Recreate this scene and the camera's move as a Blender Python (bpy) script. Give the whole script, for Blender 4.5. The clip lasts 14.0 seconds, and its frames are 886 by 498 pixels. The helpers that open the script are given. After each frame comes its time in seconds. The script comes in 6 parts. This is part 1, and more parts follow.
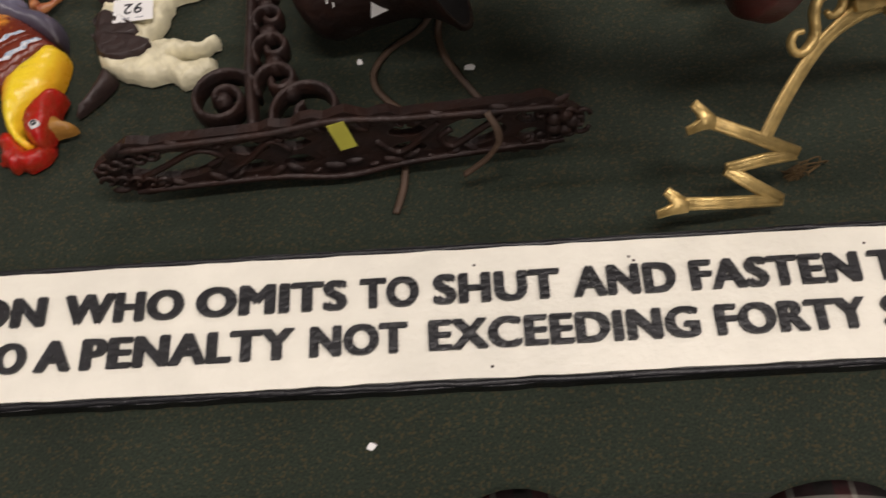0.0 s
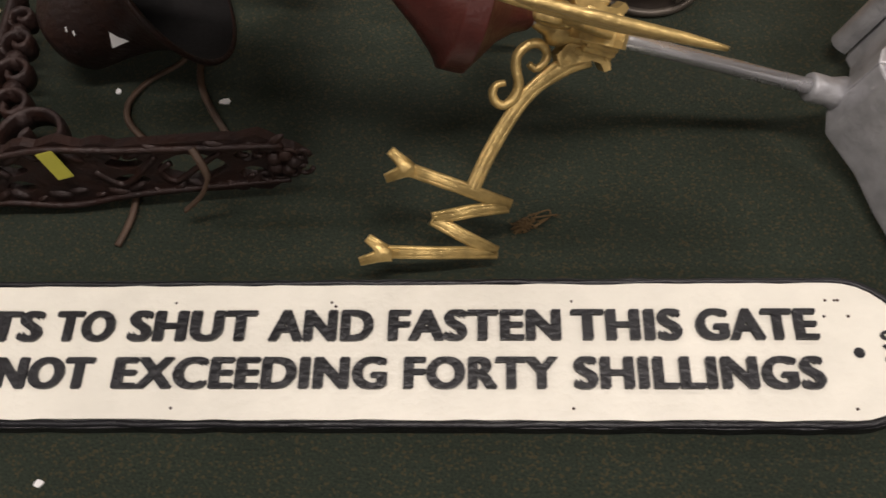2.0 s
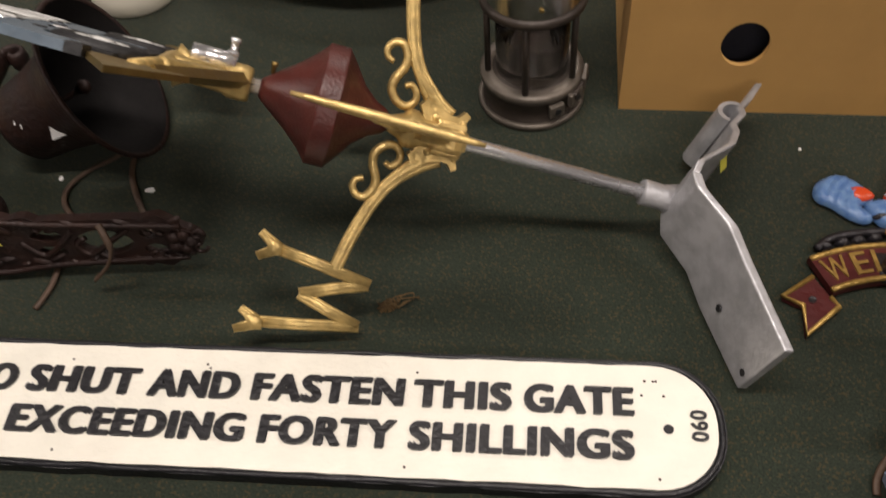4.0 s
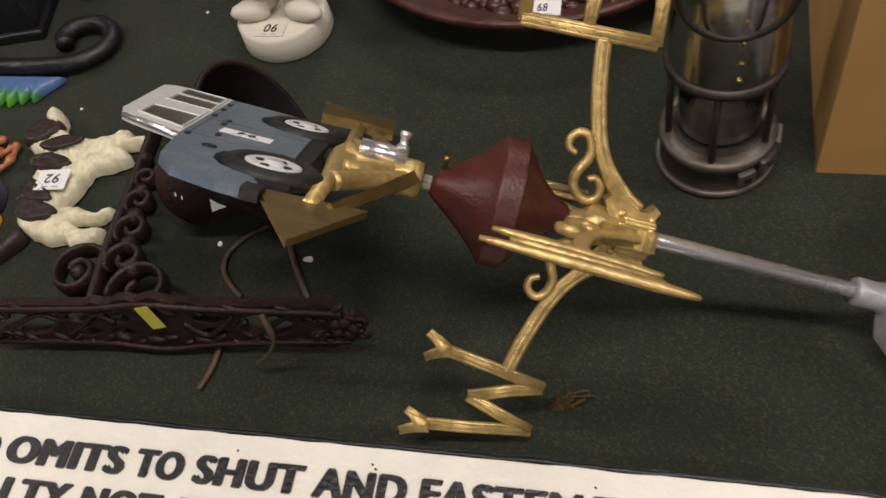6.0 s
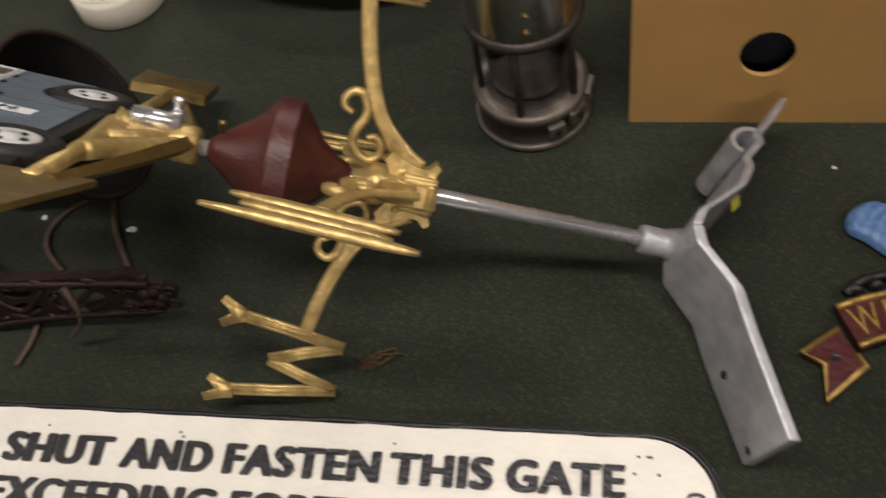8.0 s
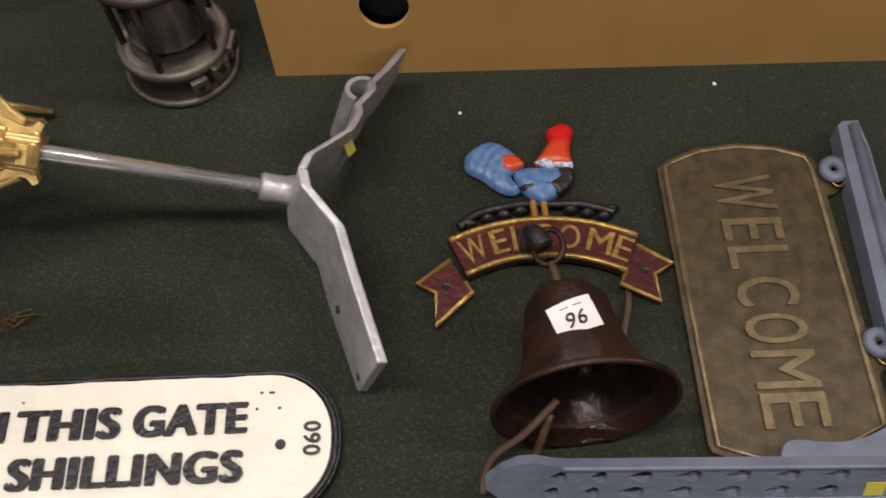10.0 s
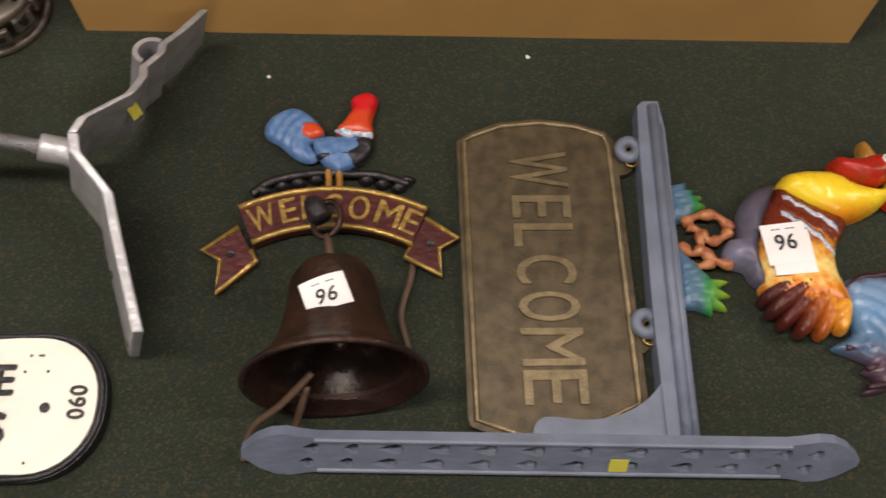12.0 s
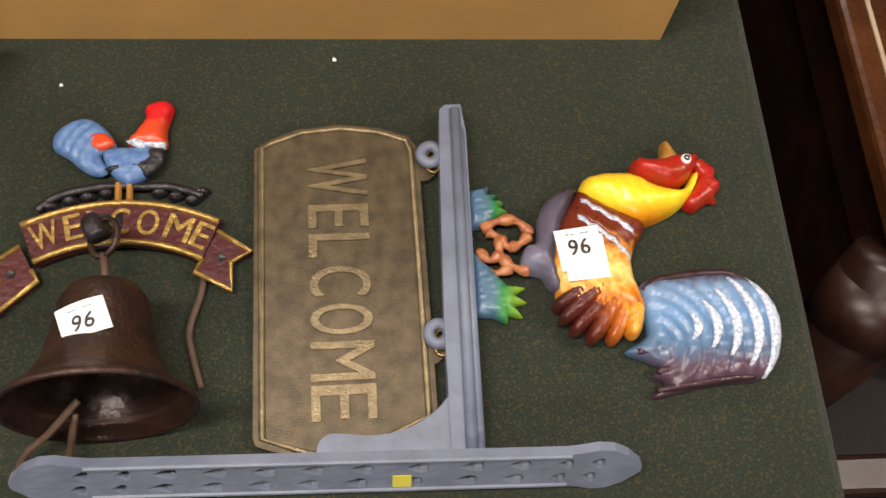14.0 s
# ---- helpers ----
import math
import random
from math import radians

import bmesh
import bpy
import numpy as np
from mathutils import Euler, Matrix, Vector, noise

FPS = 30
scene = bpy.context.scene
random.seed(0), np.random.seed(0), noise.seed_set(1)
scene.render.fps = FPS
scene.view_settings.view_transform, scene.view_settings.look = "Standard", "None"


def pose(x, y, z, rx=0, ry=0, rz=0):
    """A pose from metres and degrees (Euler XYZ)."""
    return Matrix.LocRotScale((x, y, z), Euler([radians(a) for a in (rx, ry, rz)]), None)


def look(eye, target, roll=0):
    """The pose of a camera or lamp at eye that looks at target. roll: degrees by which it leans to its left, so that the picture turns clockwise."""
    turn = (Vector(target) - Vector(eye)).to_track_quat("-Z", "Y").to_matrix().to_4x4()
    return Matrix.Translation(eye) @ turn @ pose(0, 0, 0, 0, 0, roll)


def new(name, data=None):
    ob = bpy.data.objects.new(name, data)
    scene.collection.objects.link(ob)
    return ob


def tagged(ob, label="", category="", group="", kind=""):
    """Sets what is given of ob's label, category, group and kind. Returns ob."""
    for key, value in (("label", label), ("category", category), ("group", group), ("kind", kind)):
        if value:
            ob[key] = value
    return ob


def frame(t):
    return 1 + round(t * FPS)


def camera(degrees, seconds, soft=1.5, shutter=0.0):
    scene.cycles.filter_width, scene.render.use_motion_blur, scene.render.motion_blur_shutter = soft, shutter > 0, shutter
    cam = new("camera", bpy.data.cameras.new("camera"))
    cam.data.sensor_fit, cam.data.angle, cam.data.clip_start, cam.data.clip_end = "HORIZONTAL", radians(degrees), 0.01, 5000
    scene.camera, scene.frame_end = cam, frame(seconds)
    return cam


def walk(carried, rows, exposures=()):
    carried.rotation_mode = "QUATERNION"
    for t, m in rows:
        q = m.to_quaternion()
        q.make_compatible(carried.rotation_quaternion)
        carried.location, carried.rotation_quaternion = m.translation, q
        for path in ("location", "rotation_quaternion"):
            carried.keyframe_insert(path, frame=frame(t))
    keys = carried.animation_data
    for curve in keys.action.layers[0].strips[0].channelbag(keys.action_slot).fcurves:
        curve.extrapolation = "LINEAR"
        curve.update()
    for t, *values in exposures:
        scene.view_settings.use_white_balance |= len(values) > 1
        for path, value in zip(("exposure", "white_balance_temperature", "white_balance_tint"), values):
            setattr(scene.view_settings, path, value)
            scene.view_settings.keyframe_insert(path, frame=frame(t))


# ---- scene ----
cam = camera(52.5, 14.0, shutter=0.5)
PATH = [
    (0, (0.099, 0.14, 0.548), (0.025, 1.045, -1.234), -6.3),
    (0.5, (0.144, 0.148, 0.546), (0.097, 1.068, -1.229), -5.3),
    (1, (0.212, 0.159, 0.54), (0.165, 1.076, -1.237), -4.3),
    (1.5, (0.267, 0.164, 0.538), (0.191, 1.099, -1.229), -4.5),
    (2, (0.304, 0.158, 0.534), (0.187, 1.112, -1.22), -5.4),
    (2.2, (0.324, 0.153, 0.533), (0.201, 1.118, -1.214), -5.3),
    (4.3, (0.44, 0.095, 0.597), (0.165, 1.307, -0.969), -7.0),
    (4.5, (0.432, 0.092, 0.613), (0.103, 1.324, -0.928), -8.2),
    (5, (0.412, 0.097, 0.624), (-0.003, 1.339, -0.888), -10.6),
    (5.5, (0.404, 0.134, 0.615), (-0.025, 1.309, -0.946), -12.6),
    (6, (0.389, 0.207, 0.597), (-0.097, 1.257, -1.034), -17.0),
    (6.5, (0.376, 0.243, 0.593), (-0.169, 1.235, -1.055), -19.8),
    (7, (0.397, 0.249, 0.593), (-0.19, 1.219, -1.055), -21.0),
    (7.5, (0.449, 0.238, 0.591), (-0.083, 1.216, -1.071), -19.7),
    (8, (0.501, 0.225, 0.578), (0.096, 1.214, -1.112), -17.3),
    (8.5, (0.537, 0.21, 0.574), (0.234, 1.21, -1.131), -15.2),
    (9, (0.572, 0.2, 0.575), (0.413, 1.212, -1.143), -10.4),
    (9.2, (0.592, 0.197, 0.573), (0.478, 1.217, -1.144), -8.9),
    (11.3, (0.71, 0.228, 0.593), (0.726, 1.036, -1.236), 2.8),
    (11.5, (0.731, 0.222, 0.59), (0.739, 1.047, -1.232), 2.2),
    (12, (0.768, 0.224, 0.593), (0.821, 1.056, -1.225), 3.9),
    (12.5, (0.798, 0.239, 0.59), (0.9, 1.057, -1.232), 6.0),
    (13, (0.832, 0.246, 0.591), (0.957, 1.051, -1.236), 7.3),
    (13.5, (0.859, 0.252, 0.595), (1.009, 1.036, -1.239), 9.2),
    (14, (0.879, 0.25, 0.598), (1.042, 1.026, -1.238), 9.9),
]

# ---- light ----
EXPO = [(0, 0.0, 6550, 13), (2.2, 0.0, 6550, 13), (4.3, 0.3, 6700, 13), (5.0, 0.32, 6700, 13), (5.5, 0.14, 6600, 13), (6.5, 0.0, 6500, 12), (9.0, 0.05, 6500, 12), (11.3, 0.28, 6700, 13), (12.0, 0.3, 6800, 13), (12.4, 0.44, 6900, 13), (13.0, 0.74, 6900, 13), (14, 0.84, 6900, 13)]
walk(cam, [(t, look(eye, target, roll)) for t, eye, target, roll in PATH], EXPO)
world = bpy.data.worlds.new("hall")
scene.world = world
world.use_nodes = True
world.node_tree.nodes["Background"].inputs[0].default_value = (0.55, 0.5, 0.44, 1)
world.node_tree.nodes["Background"].inputs[1].default_value = 0.06


def ceiling_lamp(x, y, sx, sy, watts):
    lamp = bpy.data.lights.new("tube_light", "AREA")
    lamp.shape, lamp.size, lamp.size_y, lamp.energy, lamp.color = "RECTANGLE", sx, sy, watts, (1, 0.92, 0.86)
    ob = new("tube_light", lamp)
    ob.matrix_world = pose(x, y, 1.93)
    return ob


LAMPS = [(0.35, 0.25, 1.3, 0.16, 26), (-2.2, 0.6, 1.3, 0.16, 24), (2.6, 0.4, 1.3, 0.16, 24), (0.5, 2.6, 1.3, 0.16, 24), (0.5, -1.9, 1.3, 0.16, 24)]
for lx, ly, sx, sy, w in LAMPS:
    ceiling_lamp(lx, ly, sx, sy, w)

# ---- materials ----
def material(name, color, rough=0.6, metal=0.0, scale=60.0, vary=0.25, bump=0.15, bump_scale=300.0, color2=None, coat=0.0):
    m = bpy.data.materials.new(name)
    m.use_nodes = True
    nt = m.node_tree
    b = nt.nodes["Principled BSDF"]
    co = nt.nodes.new("ShaderNodeTexCoord")
    n1 = nt.nodes.new("ShaderNodeTexNoise")
    n1.inputs["Scale"].default_value, n1.inputs["Detail"].default_value = scale, 6
    nt.links.new(co.outputs["Object"], n1.inputs["Vector"])
    ramp = nt.nodes.new("ShaderNodeValToRGB")
    c2 = color2 or tuple(c * (1 - vary) for c in color)
    ramp.color_ramp.elements[0].position, ramp.color_ramp.elements[1].position = 0.35, 0.65
    ramp.color_ramp.elements[0].color, ramp.color_ramp.elements[1].color = (*c2, 1), (*color, 1)
    nt.links.new(n1.outputs["Fac"], ramp.inputs["Fac"])
    nt.links.new(ramp.outputs["Color"], b.inputs["Base Color"])
    n2 = nt.nodes.new("ShaderNodeTexNoise")
    n2.inputs["Scale"].default_value, n2.inputs["Detail"].default_value = bump_scale, 4
    nt.links.new(co.outputs["Object"], n2.inputs["Vector"])
    bp = nt.nodes.new("ShaderNodeBump")
    bp.inputs["Strength"].default_value, bp.inputs["Distance"].default_value = bump, 0.002
    nt.links.new(n2.outputs["Fac"], bp.inputs["Height"])
    nt.links.new(bp.outputs["Normal"], b.inputs["Normal"])
    mr = nt.nodes.new("ShaderNodeMapRange")
    mr.inputs["To Min"].default_value, mr.inputs["To Max"].default_value = max(0.05, rough - 0.12), min(1, rough + 0.12)
    nt.links.new(n2.outputs["Fac"], mr.inputs["Value"])
    nt.links.new(mr.outputs["Result"], b.inputs["Roughness"])
    b.inputs["Metallic"].default_value, b.inputs["Coat Weight"].default_value = metal, coat
    return m


def felt_material():
    m = bpy.data.materials.new("green_baize")
    m.use_nodes = True
    nt = m.node_tree
    b = nt.nodes["Principled BSDF"]
    co = nt.nodes.new("ShaderNodeTexCoord")
    fine = nt.nodes.new("ShaderNodeTexNoise")
    fine.inputs["Scale"].default_value, fine.inputs["Detail"].default_value, fine.inputs["Roughness"].default_value = 620, 5, 0.7
    big = nt.nodes.new("ShaderNodeTexNoise")
    big.inputs["Scale"].default_value, big.inputs["Detail"].default_value = 9, 5
    vor = nt.nodes.new("ShaderNodeTexVoronoi")
    vor.inputs["Scale"].default_value = 640
    for n in (fine, big, vor):
        nt.links.new(co.outputs["Object"], n.inputs["Vector"])
    r1 = nt.nodes.new("ShaderNodeValToRGB")
    r1.color_ramp.elements[0].position, r1.color_ramp.elements[1].position = 0.3, 0.72
    r1.color_ramp.elements[0].color, r1.color_ramp.elements[1].color = (0.007, 0.011, 0.008, 1), (0.036, 0.045, 0.03, 1)
    nt.links.new(fine.outputs["Fac"], r1.inputs["Fac"])
    # ochre flecks in the yarn
    sep = nt.nodes.new("ShaderNodeSeparateColor")
    nt.links.new(vor.outputs["Color"], sep.inputs["Color"])
    pick = nt.nodes.new("ShaderNodeMath")
    pick.operation = "GREATER_THAN"
    pick.inputs[1].default_value = 0.86
    nt.links.new(sep.outputs["Red"], pick.inputs[0])
    amt = nt.nodes.new("ShaderNodeMath")
    amt.operation = "MULTIPLY"
    amt.inputs[1].default_value = 0.36
    nt.links.new(pick.outputs[0], amt.inputs[0])
    mix = nt.nodes.new("ShaderNodeMix")
    mix.data_type = "RGBA"
    nt.links.new(amt.outputs[0], mix.inputs["Factor"])
    nt.links.new(r1.outputs["Color"], mix.inputs["A"])
    mix.inputs["B"].default_value = (0.085, 0.06, 0.025, 1)
    shade = nt.nodes.new("ShaderNodeMapRange")
    shade.inputs["From Min"].default_value, shade.inputs["From Max"].default_value = 0.3, 0.7
    shade.inputs["To Min"].default_value, shade.inputs["To Max"].default_value = 0.85, 1.15
    nt.links.new(big.outputs["Fac"], shade.inputs["Value"])
    mul = nt.nodes.new("ShaderNodeMix")
    mul.data_type, mul.blend_type = "RGBA", "MULTIPLY"
    mul.inputs["Factor"].default_value = 1
    nt.links.new(mix.outputs["Result"], mul.inputs["A"])
    nt.links.new(shade.outputs["Result"], mul.inputs["B"])
    nt.links.new(mul.outputs["Result"], b.inputs["Base Color"])
    b.inputs["Roughness"].default_value = 0.95
    b.inputs["Specular IOR Level"].default_value = 0.15
    b.inputs["Sheen Weight"].default_value = 0.12
    bp = nt.nodes.new("ShaderNodeBump")
    bp.inputs["Strength"].default_value, bp.inputs["Distance"].default_value = 0.6, 0.0012
    nt.links.new(fine.outputs["Fac"], bp.inputs["Height"])
    nt.links.new(bp.outputs["Normal"], b.inputs["Normal"])
    return m


def stripes_material(name, stops, axis=0, lo=-0.05, hi=0.05, rough=0.35, wobble=0.12, scale=80.0):
    """Painted colours running into one another along one of the thing's own axes."""
    m = material(name, (0.5, 0.5, 0.5), rough, 0, 60, 0.2, 0.25, 220)
    nt = m.node_tree
    b = nt.nodes["Principled BSDF"]
    co = nt.nodes.new("ShaderNodeTexCoord")
    sep = nt.nodes.new("ShaderNodeSeparateXYZ")
    nt.links.new(co.outputs["Object"], sep.inputs[0])
    rng = nt.nodes.new("ShaderNodeMapRange")
    rng.inputs["From Min"].default_value, rng.inputs["From Max"].default_value = lo, hi
    nt.links.new(sep.outputs[axis], rng.inputs["Value"])
    nz = nt.nodes.new("ShaderNodeTexNoise")
    nz.inputs["Scale"].default_value, nz.inputs["Detail"].default_value = scale, 5
    nt.links.new(co.outputs["Object"], nz.inputs["Vector"])
    add = nt.nodes.new("ShaderNodeMath")
    add.operation = "MULTIPLY_ADD"
    add.inputs[1].default_value = wobble * 2
    nt.links.new(nz.outputs["Fac"], add.inputs[0])
    sub = nt.nodes.new("ShaderNodeMath")
    sub.operation = "SUBTRACT"
    sub.inputs[1].default_value = wobble
    nt.links.new(rng.outputs["Result"], sub.inputs[0])
    nt.links.new(sub.outputs[0], add.inputs[2])
    ramp = nt.nodes.new("ShaderNodeValToRGB")
    while len(ramp.color_ramp.elements) < len(stops):
        ramp.color_ramp.elements.new(0.5)
    for el, (p, c) in zip(ramp.color_ramp.elements, stops):
        el.position, el.color = p, (*c, 1)
    nt.links.new(add.outputs[0], ramp.inputs["Fac"])
    nt.links.new(ramp.outputs["Color"], b.inputs["Base Color"])
    return m


def glass_material():
    m = bpy.data.materials.new("lamp_glass")
    m.use_nodes = True
    b = m.node_tree.nodes["Principled BSDF"]
    b.inputs["Base Color"].default_value = (0.93, 0.95, 0.93, 1)
    b.inputs["Transmission Weight"].default_value, b.inputs["Roughness"].default_value, b.inputs["IOR"].default_value = 1.0, 0.04, 1.45
    return m


FELT = felt_material()
CREAM = material("cream_paint", (0.84, 0.81, 0.71), 0.45, 0, 30, 0.08, 0.5, 160)
BLACK = material("black_paint", (0.012, 0.012, 0.015), 0.4, 0, 80, 0.4, 0.5, 260)
INK = material("ink", (0.02, 0.02, 0.025), 0.7, 0, 100, 0.2, 0.0)
PAPER = material("label_paper", (0.82, 0.81, 0.8), 0.7, 0, 40, 0.05, 0.05)
YELLOW = material("yellow_label", (0.55, 0.52, 0.07), 0.6, 0, 50, 0.12, 0.05)
GOLD = material("gold_paint", (0.67, 0.48, 0.185), 0.36, 0.6, 120, 0.32, 0.4, 260)
BRASS = material("brass", (0.36, 0.25, 0.09), 0.36, 0.85, 40, 0.3, 0.25, 160)
ALU = material("cast_aluminium", (0.55, 0.55, 0.57), 0.45, 0.6, 70, 0.25, 0.35, 260)
STEEL = material("bright_steel", (0.86, 0.86, 0.87), 0.24, 0.85, 60, 0.15, 0.1, 300)
ROD = material("drawn_aluminium", (0.9, 0.9, 0.91), 0.26, 0.82, 12, 0.04, 0.0, 40)
MAROON = material("maroon_paint", (0.078, 0.017, 0.013), 0.36, 0, 70, 0.35, 0.3, 420)
IRON = material("dark_iron", (0.022, 0.013, 0.012), 0.5, 0.3, 60, 0.5, 0.6, 220, color2=(0.03, 0.012, 0.008))
RUST = material("rusty_bronze", (0.05, 0.022, 0.013), 0.42, 0.4, 45, 0.45, 0.5, 240, color2=(0.02, 0.011, 0.009))
LEATHER = material("leather_cord", (0.085, 0.05, 0.03), 0.6, 0, 90, 0.3, 0.3, 300)
GREY = material("grey_blue_paint", (0.15, 0.178, 0.242), 0.5, 0, 50, 0.2, 0.35, 200)
BRONZE = material("bronze_sign", (0.11, 0.084, 0.047), 0.46, 0.45, 90, 0.45, 0.18, 900)
BRONZE_HI = material("rubbed_bronze", (0.25, 0.195, 0.11), 0.42, 0.6, 90, 0.35, 0.3, 500)
CARD = material("cardboard", (0.54, 0.31, 0.098), 0.8, 0, 14, 0.12, 0.12, 120)
# near-black card: the shade inside the box is put into the colour
CARD_SHADE = material("box_inside_shade", (0.02, 0.02, 0.03), 0.9, 0, 20, 0.2, 0.05)
LAMP_PLATE = material("lamp_plate", (0.15, 0.128, 0.105), 0.45, 0.4, 60, 0.35, 0.2, 240)
LABEL_CREAM = material("cream_label", (0.66, 0.66, 0.46), 0.7, 0, 40, 0.1, 0.05)
LAMP_METAL = material("lamp_steel", (0.62, 0.6, 0.57), 0.2, 1.0, 50, 0.25, 0.04, 200)
LAMP_DARK = material("lamp_base", (0.045, 0.034, 0.027), 0.48, 0.3, 60, 0.35, 0.2, 240)
GLASS = glass_material()
CAR_BLUE = material("car_blue", (0.125, 0.165, 0.205), 0.4, 0, 60, 0.25, 0.35, 220)
CAR_WHITE = material("car_white", (0.62, 0.62, 0.6), 0.45, 0, 60, 0.1, 0.4, 220)
CAR_GLASS = material("car_window", (0.085, 0.075, 0.06), 0.3, 0, 60, 0.3, 0.2)
TYRE = material("tyre", (0.013, 0.013, 0.014), 0.55, 0, 60, 0.3, 0.4)
PLASTER = material("white_plaster", (0.72, 0.68, 0.57), 0.6, 0, 40, 0.08, 0.25, 120)
WOODRES = material("carved_wood", (0.085, 0.03, 0.022), 0.38, 0, 60, 0.5, 0.4, 160)
DOGWHITE = material("dog_cream", (0.8, 0.74, 0.52), 0.45, 0, 90, 0.22, 0.7, 160)
DOGDARK = material("dog_brown", (0.035, 0.02, 0.018), 0.5, 0, 90, 0.3, 0.6, 160)
MAHOGANY = material("mahogany", (0.028, 0.009, 0.005), 0.4, 0, 25, 0.5, 0.15, 100)
VENEER = material("golden_veneer", (0.075, 0.024, 0.007), 0.28, 0, 18, 0.5, 0.1, 120)
PALE = material("pale_inlay", (0.4, 0.3, 0.2), 0.5, 0, 40, 0.2, 0.05)
# shade of the iron bell's mouth as a near-black colour, reflections turned down
BELL_SHADE = material("iron_bell_shade", (0.006, 0.005, 0.005), 0.75, 0, 60, 0.4, 0.2)
BELL_SHADE.node_tree.nodes["Principled BSDF"].inputs["Specular IOR Level"].default_value = 0.2
WALLPAINT = material("hall_wall", (0.62, 0.6, 0.56), 0.9, 0, 3, 0.1, 0.05)
CARPET = material("dark_carpet", (0.02, 0.017, 0.015), 0.95, 0, 60, 0.3, 0.3)


# ---- shape helpers ----
def part(name, bm, mat, parent=None, label="", smooth=False):
    """One mesh object from a bmesh, under a thing or a part."""
    bmesh.ops.recalc_face_normals(bm, faces=bm.faces)
    me = bpy.data.meshes.new(name)
    bm.to_mesh(me)
    bm.free()
    me.materials.append(mat)
    if smooth:
        for p in me.polygons:
            p.use_smooth = True
    ob = new(name, me)
    ob.parent = parent
    if label:
        ob["label"] = label
    return ob


def thing(name, m, label, category, group="", kind=""):
    ob = new(name)
    ob.matrix_world = m
    ob.empty_display_size = 0.02
    return tagged(ob, label, category, group, kind)


def box(sx, sy, sz, at=(0, 0, 0), bevel=0.0, segs=2):
    bm = bmesh.new()
    bmesh.ops.create_cube(bm, size=1, matrix=Matrix.Translation(at) @ Matrix.Diagonal((sx, sy, sz, 1)))
    if bevel:
        bmesh.ops.bevel(bm, geom=bm.edges[:], offset=bevel, segments=segs, affect="EDGES", profile=0.5)
    return bm


def lathe(profile, n=40, m=None):
    """A turned shape round its own z axis, from (radius, height) steps."""
    bm = bmesh.new()
    rings = []
    for r, z in profile:
        if r < 1e-6:
            rings.append([bm.verts.new((0, 0, z))])
        else:
            rings.append([bm.verts.new((r * math.cos(2 * math.pi * k / n), r * math.sin(2 * math.pi * k / n), z)) for k in range(n)])
    for a, b in zip(rings, rings[1:]):
        for k in range(n):
            k2 = (k + 1) % n
            vs = [a[k % len(a)], a[k2 % len(a)], b[k2 % len(b)], b[k % len(b)]]
            vs = list(dict.fromkeys(vs))
            if len(vs) > 2:
                bm.faces.new(vs)
    if m is not None:
        bm.transform(m)
    return bm


def tube(path, radius, n=10, flat=1.0, closed=False, up=(0, 0, 1)):
    """A bar swept along a path; radius a number or one per point; flat squeezes it along up."""
    bm = bmesh.new()
    pts = [Vector(p) for p in path]
    rad = radius if isinstance(radius, (list, tuple)) else [radius] * len(pts)
    rings = []
    upv = Vector(up).normalized()
    for i, p in enumerate(pts):
        a = pts[i - 1] if i or closed else p
        b = pts[(i + 1) % len(pts)] if i + 1 < len(pts) or closed else p
        t = (b - a).normalized()
        side = t.cross(upv)
        if side.length < 1e-4:
            side = t.cross(Vector((0.3, 1, 0.1)))
        side.normalize()
        nv = side.cross(t).normalized()
        rings.append([bm.verts.new(p + rad[i] * (math.cos(2 * math.pi * k / n) * side + flat * math.sin(2 * math.pi * k / n) * nv)) for k in range(n)])
    pairs = list(zip(rings, rings[1:]))
    if closed:
        pairs.append((rings[-1], rings[0]))
    for a, b in pairs:
        for k in range(n):
            bm.faces.new((a[k], a[(k + 1) % n], b[(k + 1) % n], b[k]))
    if not closed:
        bm.faces.new(rings[0][::-1])
        bm.faces.new(rings[-1])
    return bm


def join(*bms):
    out = bmesh.new()
    for b in bms:
        me = bpy.data.meshes.new("tmp")
        b.to_mesh(me)
        b.free()
        out.from_mesh(me)
        bpy.data.meshes.remove(me)
    return out


def curve(pts, n=6, closed=False):
    """A smooth line through the points (Catmull-Rom)."""
    v = [Vector(p) for p in pts]
    out = []
    m = len(v)
    for i in range(m if closed else m - 1):
        p1, p2 = v[i], v[(i + 1) % m]
        p0 = v[i - 1] if closed or i else p1
        p3 = v[(i + 2) % m] if closed or i + 2 < m else p2
        for k in range(n):
            t = k / n
            out.append(0.5 * (2 * p1 + (p2 - p0) * t + (2 * p0 - 5 * p1 + 4 * p2 - p3) * t * t + (3 * p1 - p0 - 3 * p2 + p3) * t ** 3))
    if not closed:
        out.append(v[-1])
    return out


def spiral(cx, cy, r0, r1, a0, a1, n=24):
    out = []
    for k in range(n + 1):
        f = k / n
        a, r = radians(a0 + (a1 - a0) * f), r0 + (r1 - r0) * f
        out.append((cx + r * math.cos(a), cy + r * math.sin(a)))
    return out


def within(p, loop):
    odd = False
    for a, b in zip(loop, loop[1:] + loop[:1]):
        if (a.y > p.y) != (b.y > p.y) and p.x < (b.x - a.x) * (p.y - a.y) / (b.y - a.y) + a.x:
            odd = not odd
    return odd


